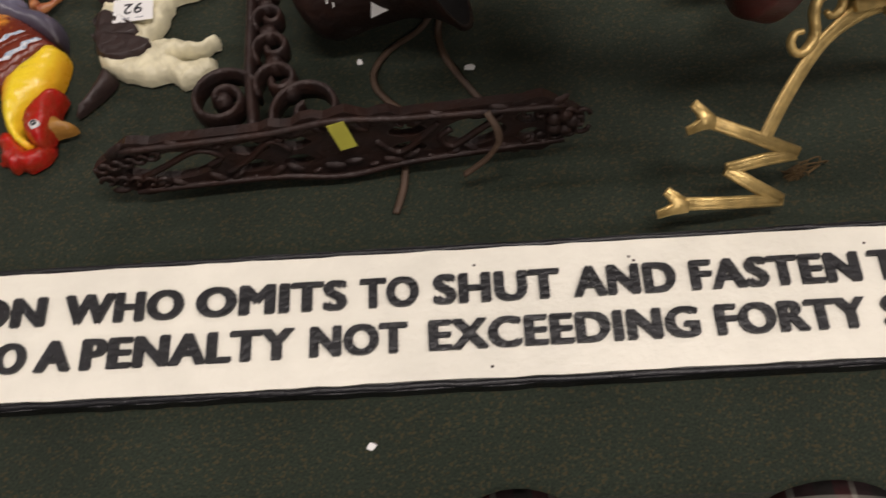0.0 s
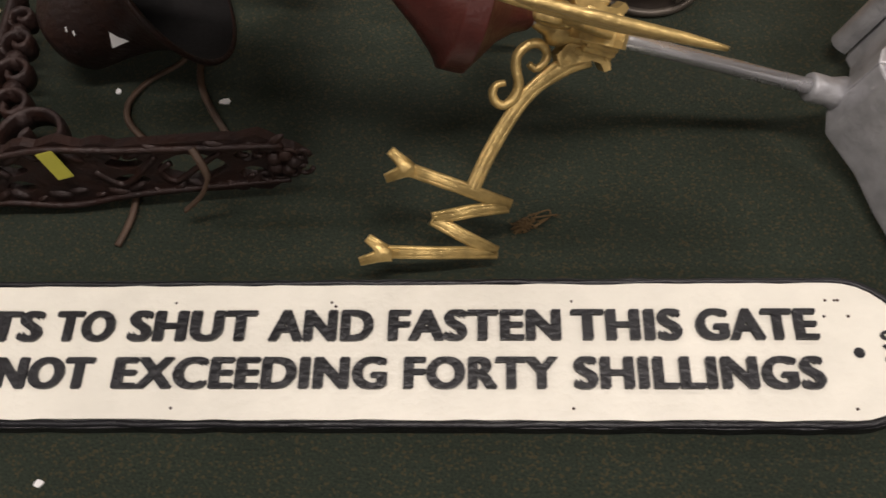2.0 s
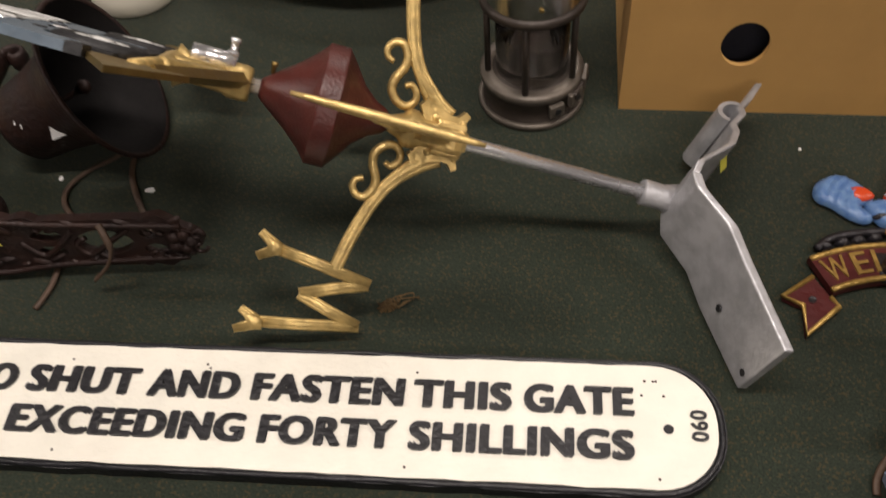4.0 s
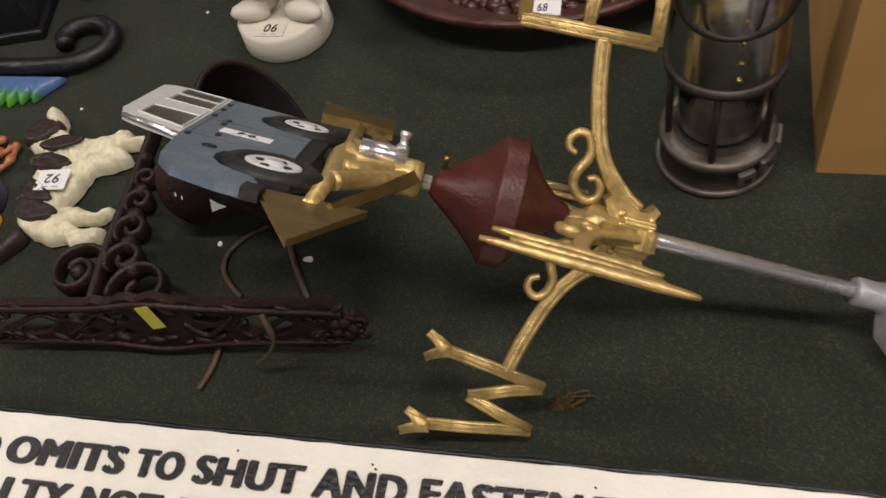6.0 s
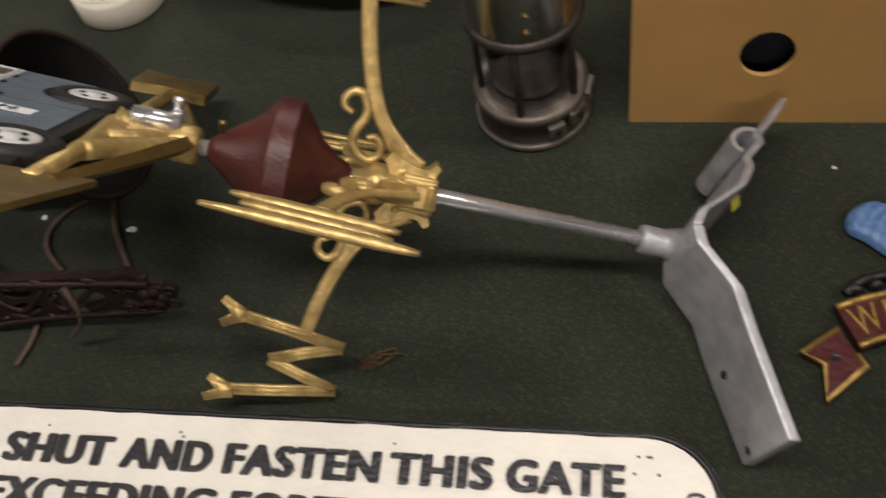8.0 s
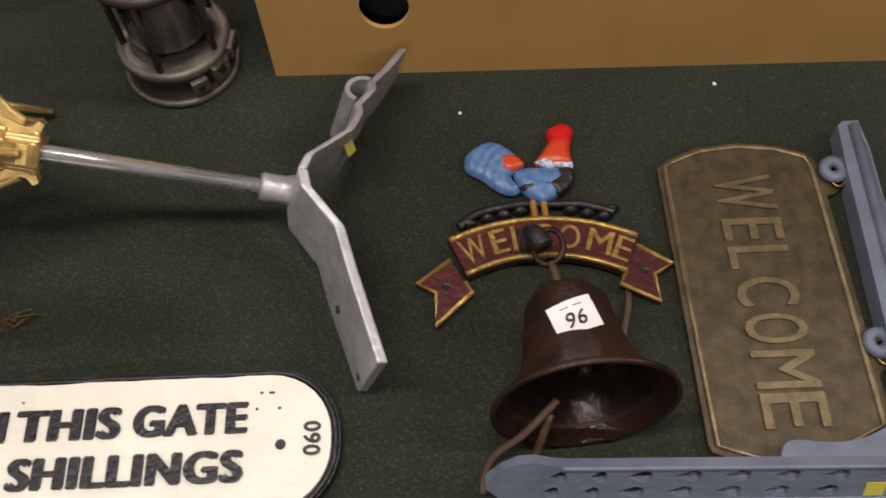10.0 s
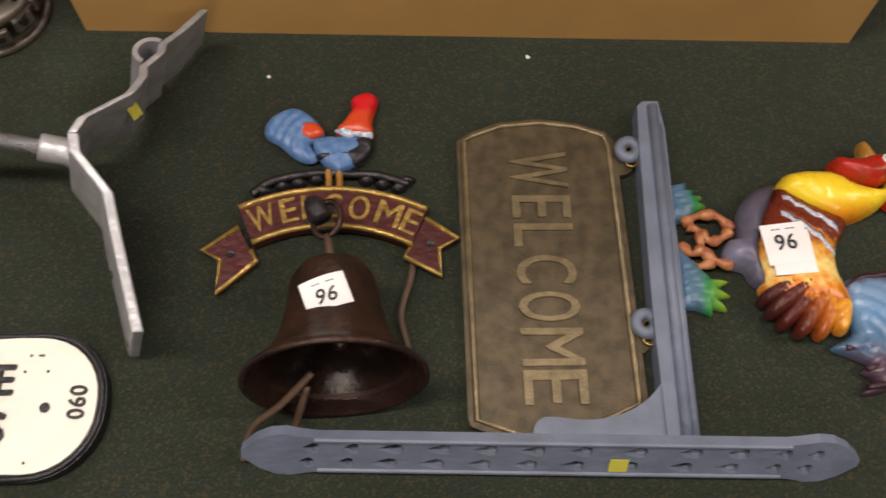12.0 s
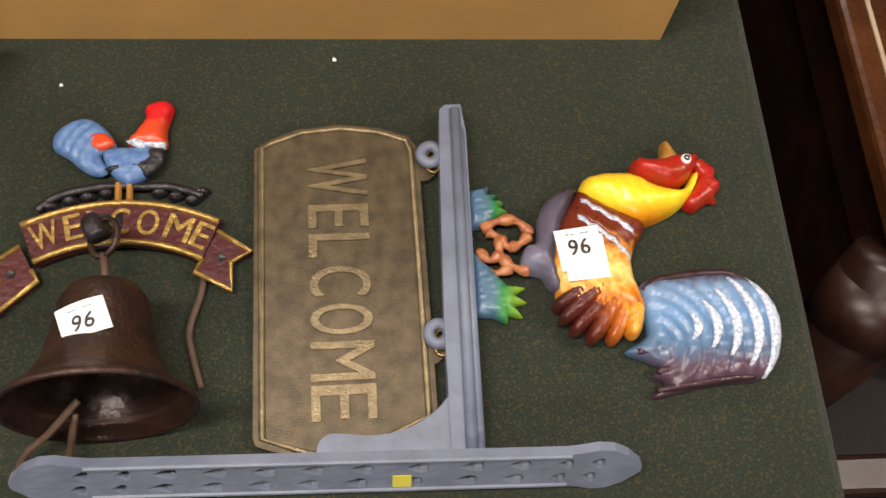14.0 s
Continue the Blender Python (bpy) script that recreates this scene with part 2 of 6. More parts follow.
def slab(outline, z0, z1, bevel=0.0, holes=()):
    """A flat plate of the outline between two heights, with holes through it."""
    from mathutils.geometry import delaunay_2d_cdt
    loops = [[Vector((p[0], p[1])) for p in outline]] + [[Vector((p[0], p[1])) for p in h] for h in holes]
    verts, edges = [], []
    for lp in loops:
        s = len(verts)
        verts += lp
        edges += [(s + i, s + (i + 1) % len(lp)) for i in range(len(lp))]
    vs, es, fs, *_ = delaunay_2d_cdt(verts, edges, [], 1, 1e-7)
    if holes:
        fs = [f for f in fs if not any(within(sum((vs[i] for i in f), Vector((0, 0))) / len(f), h) for h in loops[1:])]
    bm = bmesh.new()
    top = [bm.verts.new((v.x, v.y, z1)) for v in vs]
    bot = [bm.verts.new((v.x, v.y, z0)) for v in vs]
    seen = {}
    for f in fs:
        bm.faces.new([top[i] for i in f])
        bm.faces.new([bot[i] for i in f][::-1])
        for i in range(len(f)):
            a, b = f[i], f[(i + 1) % len(f)]
            seen[(a, b)] = 1
    for a, b in seen:
        if (b, a) not in seen:
            bm.faces.new((top[a], bot[a], bot[b], top[b]))
    if bevel:
        es = [e for e in bm.edges if len(e.link_faces) == 2 and abs(e.verts[0].co.z - z1) < 1e-7 and abs(e.verts[1].co.z - z1) < 1e-7 and e.calc_face_angle(0) > 0.5]
        bmesh.ops.bevel(bm, geom=es, offset=bevel, segments=2, affect="EDGES", profile=0.5)
    return bm


def relief(outline, base, height, edge, grid=0.003, grooves=None, rough=0.0, smooth_outline=3, follow=None):
    """A cushioned casting: the outline, rising over 'edge' metres to its height; grooves(x, y) adds to it."""
    from mathutils.geometry import delaunay_2d_cdt
    ol = curve([(x, y, 0) for x, y in outline], smooth_outline, True) if smooth_outline > 1 else [Vector((x, y, 0)) for x, y in outline]
    arr = np.array([(p.x, p.y) for p in ol])
    a, b = arr, np.roll(arr, -1, axis=0)
    lo, hi = arr.min(0), arr.max(0)
    gx, gy = np.meshgrid(np.arange(lo[0], hi[0], grid), np.arange(lo[1], hi[1], grid))
    gx[::2] += grid / 2
    pts = np.stack([gx.ravel(), gy.ravel()], 1)

    def dist(q):
        d = b - a
        t = np.clip(((q[:, None] - a) * d).sum(2) / np.maximum((d * d).sum(1), 1e-12), 0, 1)
        return np.sqrt((((a + t[..., None] * d) - q[:, None]) ** 2).sum(2)).min(1)

    x, y = pts[:, 0][:, None], pts[:, 1][:, None]
    cross = (a[:, 1] > y) != (b[:, 1] > y)
    with np.errstate(divide="ignore", invalid="ignore"):
        xi = (b[:, 0] - a[:, 0]) * (y - a[:, 1]) / (b[:, 1] - a[:, 1]) + a[:, 0]
    inside = (cross & (x < xi)).sum(1) % 2 == 1
    pts = pts[inside]
    if len(pts):
        pts = pts[dist(pts) > grid * 0.45]
    verts = [Vector((p.x, p.y)) for p in ol] + [Vector(p) for p in pts]
    n = len(ol)
    vs, es, fs, *_ = delaunay_2d_cdt(verts, [(i, (i + 1) % n) for i in range(n)], [], 1, 1e-7)
    q = np.array([(v.x, v.y) for v in vs])
    f = np.clip(dist(q) / edge, 0, 1)
    z = base + height * (0.35 + 0.65 * np.sqrt(1 - (1 - f) ** 2))
    if follow:
        # a coat of paint on another casting: lie on its surface
        under, ubase, uheight, uedge, un = follow
        ul = curve([(x, y, 0) for x, y in under], un, True) if un > 1 else [Vector((x, y, 0)) for x, y in under]
        a = np.array([(p.x, p.y) for p in ul])
        b = np.roll(a, -1, axis=0)
        g = np.clip(dist(q) / uedge, 0, 1)
        z = ubase + uheight * (0.35 + 0.65 * np.sqrt(1 - (1 - g) ** 2)) + height
        base = float(z.min()) - 0.002
    bm = bmesh.new()
    top = []
    for i, v in enumerate(vs):
        zz = z[i]
        if grooves:
            zz += grooves(v.x, v.y) * f[i]
        if rough:
            zz += rough * noise.noise(Vector((v.x * 260, v.y * 260, base * 90)))
        top.append(bm.verts.new((v.x, v.y, zz)))
    seen = {}
    for fc in fs:
        bm.faces.new([top[i] for i in fc])
        for i in range(len(fc)):
            seen[(fc[i], fc[(i + 1) % len(fc)])] = 1
    low = {}
    for e0, e1 in seen:
        if (e1, e0) not in seen:
            for k in (e0, e1):
                if k not in low:
                    low[k] = bm.verts.new((vs[k].x, vs[k].y, base))
            bm.faces.new((top[e0], low[e0], low[e1], top[e1]))
    return bm


def mm(pts, dx=0, dy=0):
    return [((x + dx) / 1000, (y + dy) / 1000) for x, y in pts]


def word(text, width, height, depth, bold=0.0, slant=0.0, heavy=0.0):
    """Letters of the built-in font, set from x = 0 to width on the baseline, raised by depth."""
    cu = bpy.data.curves.new("word", "FONT")
    cu.space_character = 1.1
    cu.body, cu.size, cu.extrude, cu.offset, cu.shear, cu.resolution_u = text, 1.0, 0.5, bold, slant, 4
    ob = bpy.data.objects.new("word", cu)
    scene.collection.objects.link(ob)
    bpy.context.view_layer.update()
    me = bpy.data.meshes.new_from_object(ob.evaluated_get(bpy.context.evaluated_depsgraph_get()))
    bpy.data.objects.remove(ob)
    bm = bmesh.new()
    bm.from_mesh(me)
    bpy.data.meshes.remove(me)
    if heavy:
        copies = []
        for k, (dx, dy) in enumerate(((-1, -0.5), (-0.5, 0.5), (0.5, -0.5), (1, 0.5))):
            c = bm.copy()
            for v in c.verts:
                v.co.x += dx * heavy
                v.co.y += dy * heavy * 0.6
                v.co.z *= 1 - 0.07 * k
            copies.append(c)
        bm.free()
        bm = join(*copies)
    xs, ys = [v.co.x for v in bm.verts], [v.co.y for v in bm.verts]
    x0, x1, y0, y1 = min(xs), max(xs), min(ys), max(ys)
    for v in bm.verts:
        v.co = Vector(((v.co.x - x0) / (x1 - x0) * width, (v.co.y - y0) / (y1 - y0) * height, (v.co.z + 0.5) * depth))
    return bm


def moved(bm, m):
    bm.transform(m)
    return bm


def sticker(parent, m, w, h, text, size, turn=0, mat=None, smallprint=True, ink_w=None):
    """A paper lot label with its handwritten number and a line of small print as bars."""
    lab = part("label", moved(slab([(-w / 2, -h / 2), (w / 2, -h / 2), (w / 2, h / 2), (-w / 2, h / 2)], 0, 0.0004), m), mat or PAPER, parent, "white paper lot label with a number")
    if text:
        tw = ink_w or size * 0.62 * len(text)
        part("number", moved(word(text, tw, size, 0.0002, 0.012, 0.15), m @ pose(0, 0, 0.00045, 0, 0, turn) @ pose(-tw / 2, -size * 0.6, 0)), INK, lab)
    if smallprint:
        bars = [box(w * 0.09, h * 0.03, 0.0002, ((k - 2) * w * 0.11, 0, 0)) for k in range(5) if k != 2]
        part("small_print", moved(join(*bars), m @ pose(0, 0, 0.0005, 0, 0, turn) @ pose(0, h * 0.36, 0)), GREY, lab)
    return lab


def curved_label(parent, m, w, h, R, text, size):
    """A paper lot label pressed round a shape of radius R about the y axis of m."""
    bend = lambda bm: [bend_vertex(v, R) for v in bm.verts] and bm
    bm = bmesh.new()
    n = 8
    rows = [[bm.verts.new((w * (i / n - 0.5), y, z)) for i in range(n + 1)] for y, z in ((-h / 2, 0), (h / 2, 0), (h / 2, 0.0005), (-h / 2, 0.0005))]
    for a, b in zip(rows, rows[1:] + rows[:1]):
        for i in range(n):
            bm.faces.new((a[i], a[i + 1], b[i + 1], b[i]))
    lab = part("label", moved(bend(bm), m), PAPER, parent, "white paper lot label with a number")
    tw = size * 1.25
    part("number", moved(bend(moved(word(text, tw, size, 0.0003, 0.012, 0.2), pose(-tw / 2, -size * 0.7, 0.0006))), m), INK, lab)
    part("small_print", moved(bend(join(*[box(w * 0.08, h * 0.03, 0.0003, ((k - 2) * w * 0.1, h * 0.3, 0.0007)) for k in range(5) if k != 2])), m), GREY, lab)


def bend_vertex(v, R):
    a = v.co.x / R
    v.co = Vector(((R + v.co.z) * math.sin(a), v.co.y, (R + v.co.z) * math.cos(a) - R))
    return True


# ---- hall ----
def wall(name, sx, sy, sz, at, mat):
    return tagged(part(name, box(sx, sy, sz, at), mat), "plain painted wall of the sale room", "wall", kind="structure")


tagged(part("floor", box(9, 9, 0.1, (0.4, 0.4, -0.8)), CARPET), "dark worn carpet floor of the sale room", "floor", kind="structure")
tagged(part("ceiling", box(9, 9, 0.1, (0.4, 0.4, 2.05)), WALLPAINT), "plain pale sale room ceiling", "ceiling", kind="structure")
wall("wall_north", 9, 0.1, 2.75, (0.4, 4.95, 0.625), WALLPAINT)
wall("wall_south", 9, 0.1, 2.75, (0.4, -4.15, 0.625), WALLPAINT)
wall("wall_east", 0.1, 9, 2.75, (4.95, 0.4, 0.625), WALLPAINT)
wall("wall_west", 0.1, 9, 2.75, (-4.15, 0.4, 0.625), WALLPAINT)


def sale_table():
    t = thing("sale_table", pose(0, 0, -0.75), "trestle table draped in dark green flecked baize cloth", "table")
    bm = bmesh.new()
    nx, ny = 60, 40
    x0, x1, y0, y1 = -1.0, 1.188, 0.256, 1.5
    grid = []
    for j in range(ny + 1):
        row = []
        for i in range(nx + 1):
            x, y = x0 + (x1 - x0) * i / nx, y0 + (y1 - y0) * j / ny
            row.append(bm.verts.new((x, y, 0.75)))
        grid.append(row)
    for j in range(ny):
        for i in range(nx):
            bm.faces.new((grid[j][i], grid[j][i + 1], grid[j + 1][i + 1], grid[j + 1][i]))
    rim = [grid[0][i] for i in range(nx + 1)] + [grid[j][nx] for j in range(1, ny + 1)] + [grid[ny][i] for i in range(nx - 1, -1, -1)] + [grid[j][0] for j in range(ny - 1, 0, -1)]
    prev = rim
    for step, (out, drop) in enumerate([(0.006, 0.003), (0.011, 0.012), (0.013, 0.15), (0.016, 0.4)]):
        ring = []
        for k, v in enumerate(rim):
            ox = (1 if abs(v.co.x - x1) < 1e-6 else -1 if abs(v.co.x - x0) < 1e-6 else 0)
            oy = (1 if abs(v.co.y - y1) < 1e-6 else -1 if abs(v.co.y - y0) < 1e-6 else 0)
            wave = 0.006 * math.sin(k * 0.9) * (drop > 0.1)
            ring.append(bm.verts.new((v.co.x + ox * (out + wave), v.co.y + oy * (out + wave), 0.75 - drop)))
        for k in range(len(rim)):
            k2 = (k + 1) % len(rim)
            bm.faces.new((prev[k], prev[k2], ring[k2], ring[k]))
        prev = ring
    part("tablecloth", bm, FELT, t, "dark green flecked baize cloth")
    part("tabletop", box(2.18, 1.22, 0.025, (0.096, 0.883, 0.734)), MAHOGANY, t)
    for x in (-0.9, 1.1):
        for y in (0.35, 1.4):
            part("leg", box(0.05, 0.05, 0.72, (x, y, 0.361), 0.004), MAHOGANY, t)


sale_table()


# ---- cast iron plaque ----
def plaque():
    p = thing("cast_iron_plaque", pose(0.15, 0.3674, 0, 0, 0, 1.3), "cream cast iron gate penalty plaque with raised black lettering", "sign")
    rng = random.Random(3)

    def stadium(xl, xr, h, r, jag):
        out = []
        n = 60
        edge = lambda: rng.uniform(-jag, jag)
        for k in range(9):
            an = radians(-90 + k * 90 / 8)
            out.append((xr - r + r * math.cos(an), -h + r + r * math.sin(an)))
        for k in range(9):
            an = radians(k * 90 / 8)
            out.append((xr - r + r * math.cos(an), h - r + r * math.sin(an)))
        out += [(xr - r - (xr - xl - 2 * r) * k / n, h + edge()) for k in range(1, n)]
        for a in (90, 180):
            for k in range(9):
                an = radians(a + k * 90 / 8)
                out.append((xl + r + r * math.cos(an), (h - r if a == 90 else -h + r) + r * math.sin(an)))
        out += [(xl + r + (xr - xl - 2 * r) * k / n, -h + edge()) for k in range(1, n)]
        keep = [out[0]]
        for q in out[1:]:
            if (q[0] - keep[-1][0]) ** 2 + (q[1] - keep[-1][1]) ** 2 > 1e-9:
                keep.append(q)
        return keep
    part("backing", slab(stadium(-0.6, 0.4145, 0.0498, 0.046, 0.0007), 0, 0.0105), BLACK, p, "chipped black painted edge")
    part("face", slab(stadium(-0.596, 0.4085, 0.0452, 0.0415, 0.0006), 0.0105, 0.0122), CREAM, p, "cream painted face")
    part("raised_rim", tube([(x, y, 0.0105) for x, y in stadium(-0.598, 0.4115, 0.0475, 0.0437, 0.0006)], 0.0021, 6, closed=True), BLACK, p, "raised black rim", True)
    first = [("ANY", -378, -315), ("PERSON", -305, -186), ("WHO", -174, -94), ("OMITS", -86, 14), ("TO", 22, 61), ("SHUT", 70, 153), ("AND", 161, 228), ("FASTEN", 237, 346), ("THIS", 352, 421), ("GATE", 429, 504)]
    second = [("IS", -385, -362), ("LIABLE", -352, -242), ("TO", -232, -194), ("A", -188, -164), ("PENALTY", -158, -20), ("NOT", -10, 53), ("EXCEEDING", 66, 238), ("FORTY", 248, 343), ("SHILLINGS", 352, 503)]
    for words, y, h in ((first, 0.0056, 0.0212), (second, -0.0262, 0.021)):
        for text, a, b in words:
            w = part("lettering", moved(word(text, (b - a) / 1000, h, 0.003, heavy=0.062), pose(a / 1000 - 0.15, y, 0.0118)), BLACK, p)
            bev = w.modifiers.new("soft", "BEVEL")
            bev.width, bev.segments, bev.limit_method, bev.angle_limit = 0.0009, 2, "ANGLE", radians(50)
    part("lettering", moved(word("060", 0.0225, 0.0115, 0.0018, 0.02), pose(0.402, -0.0105, 0.0118, 0, 0, 90)), BLACK, p)
    part("screw_hole", lathe([(0, 0.0122), (0.0032, 0.0122), (0.0035, 0.0127), (0, 0.0127)], 16, pose(0.376, -0.0025, 0)), BLACK, p)
    for k in range(14):
        part("paint_chip", lathe([(0, 0.0006), (rng.uniform(0.0004, 0.001), 0.0004), (0.0012, 0)], 6, pose(rng.choice((0.37, 0.372, 0.365, 0.2, -0.05, 0.05)) + rng.uniform(-0.006, 0.006), rng.choice((0.03, 0.033, -0.038, 0.022)), 0.0121)), RUST, p)
    return p


plaque()


# ---- weather vane ----
UP = Vector((-0.939, -0.009, 0.345)).normalized()
FRONT = Vector((0.244, -0.723, 0.646))
FRONT = (FRONT - UP * FRONT.dot(UP)).normalized()
SIDE = UP.cross(FRONT)
VANE = Matrix.Translation((0.365, 0.542, 0.1084)) @ Matrix((FRONT, SIDE, UP)).transposed().to_4x4()
FLAT = Matrix(((1, 0, 0, 0), (0, 0, 1, 0), (0, 1, 0, 0), (0, 0, 0, 1)))


def bar(path, wide, thick, closed=False):
    """A flat cast bar in the r-u plane, with a rounded ridge along each edge."""
    pts = [Vector(p) for p in path]
    side = []
    for i, p in enumerate(pts):
        a, b = pts[max(i - 1, 0)], pts[min(i + 1, len(pts) - 1)]
        t = (b - a).normalized()
        side.append(Vector((-t.z, 0, t.x)))
    w = wide if isinstance(wide, (list, tuple)) else [wide] * len(pts)
    edges = [tube([p + s * d * q for p, s, q in zip(pts, side, w)], [0.46 * q for q in w], 8, 0.86 * thick / 0.0045, up=(0, 1, 0)) for d in (-0.58, 0.58)]
    web = tube(pts, [0.86 * q for q in w], 10, 0.8 * thick / 0.0045 * 0.62, up=(0, 1, 0))
    return join(web, *edges)


def vane_arm(vane, angle, letter):
    turn = pose(0, 0, 0, 0, 0, angle)
    to3 = lambda pts: [(p[0], 0, p[1]) for p in pts]
    line = curve(to3([(0.014, 0.002), (0.02, 0.011), (0.028, 0.0195), (0.036, 0.0265), (0.046, 0.0335), (0.058, 0.039), (0.075, 0.0445), (0.093, 0.049), (0.115, 0.053)]), 5)
    arm = bar(line, [0.0078 - 0.003 * min(1, k / 16) for k in range(len(line))], 0.0044)
    spur = [(3, -7), (3, 15), (10, 19), (18, 24), (24, 20), (20, 10), (16.5, 1), (17, -5), (21.5, -9), (19, -12.5), (13, -10)]
    foot = moved(slab(mm(spur), -0.0065, 0.0065, 0.0018), FLAT)
    flange = join(box(0.006, 0.02, 0.022, (0.0095, 0, -0.001), 0.002), box(0.005, 0.016, 0.006, (0.0125, 0, 0.011), 0.002), box(0.005, 0.016, 0.005, (0.0125, 0, -0.0085), 0.002))
    ob = part("arm", moved(arm, turn), GOLD, vane, smooth=True)
    part("foot", moved(foot, turn), GOLD, ob)
    part("flange", moved(flange, turn), GOLD, ob)
    curl = [(42, 49.5), (44.5, 54.5), (50, 55.5), (55, 51.5), (55, 45.5), (48, 41), (40, 41), (31, 45.5), (23, 46), (16.5, 41), (14.3, 34), (18.5, 28.5), (25, 28.5), (29.5, 33), (27.5, 37.5)]
    cl = curve(to3([(r / 1000, u / 1000) for r, u in curl]), 4)
    part("scroll", moved(tube(cl, [0.0021 + 0.0012 * math.sin(math.pi * k / (len(cl) - 1)) for k in range(len(cl))], 8, 1.3, up=(0, 1, 0)), turn), GOLD, ob, smooth=True)
    strokes = {
        "E": [[(0.118, 0.02), (0.113, 0.105)], [(0.117, 0.021), (0.14, 0.024), (0.166, 0.029)], [(0.114, 0.064), (0.15, 0.066)], [(0.112, 0.103), (0.14, 0.107), (0.165, 0.112)]],
        "W": [[(0.1065, 0.099), (0.1115, 0.062), (0.1175, 0.025)], [(0.118, 0.026), (0.126, 0.05), (0.1355, 0.073)], [(0.1355, 0.073), (0.143, 0.05), (0.15, 0.026)], [(0.15, 0.025), (0.1575, 0.065), (0.163, 0.1)], [(0.163, 0.096), (0.1555, 0.111)], [(0.163, 0.095), (0.172, 0.1125)], [(0.1065, 0.095), (0.0975, 0.1095)], [(0.1065, 0.095), (0.1155, 0.1085)]],
        "N": [[(0.105, 0.004), (0.105, 0.09)], [(0.105, 0.088), (0.155, 0.006)], [(0.155, 0.004), (0.155, 0.09)]],
        "S": [curve([(0.165, 0.003, 0), (0.16, 0.03, 0), (0.156, 0.06, 0), (0.15, 0.109, 0)], 4), curve([(0.13, 0.012, 0), (0.125, 0.04, 0), (0.12, 0.07, 0), (0.113, 0.1, 0)], 4), curve([(0.15, 0.016, 0), (0.141, 0.05, 0), (0.132, 0.092, 0)], 4)],
    }[letter]
    bms = []
    for st in strokes:
        wid = [0.0046] * len(st)
        if letter == "S":
            wid = [0.0048 * (0.45 + 0.55 * min(1, 4 * min(k, len(st) - 1 - k) / len(st))) for k in range(len(st))]
        if letter == "W" and len(st) == 3:
            wid = [0.0044 for p in st]
        if letter == "W" and len(st) == 2:
            wid = [0.0046, 0.003]
        if letter == "E" and len(st) == 3:
            wid = [0.0042 + (0.0022 if p[0] > 0.16 else 0) for p in st]
        if letter == "E" and len(st) == 2 and st[1][0] > 0.14:
            wid = [0.0034, 0.0056]
        bms.append(bar(to3(st), wid, 0.0064 if letter == "S" else 0.005))
    if letter == "W":
        # splayed serifs
        for fan in ([(98, 109), (107, 102), (115.5, 108), (110, 92), (103.5, 93)], [(156, 110.5), (164, 104), (172, 112), (167, 93), (160, 94)]):
            bms.append(moved(slab(mm(fan), -0.0036, 0.0036, 0.0012), FLAT))
    part("letter", moved(join(*bms), turn), GOLD, vane, "gilded compass letter " + letter, True)


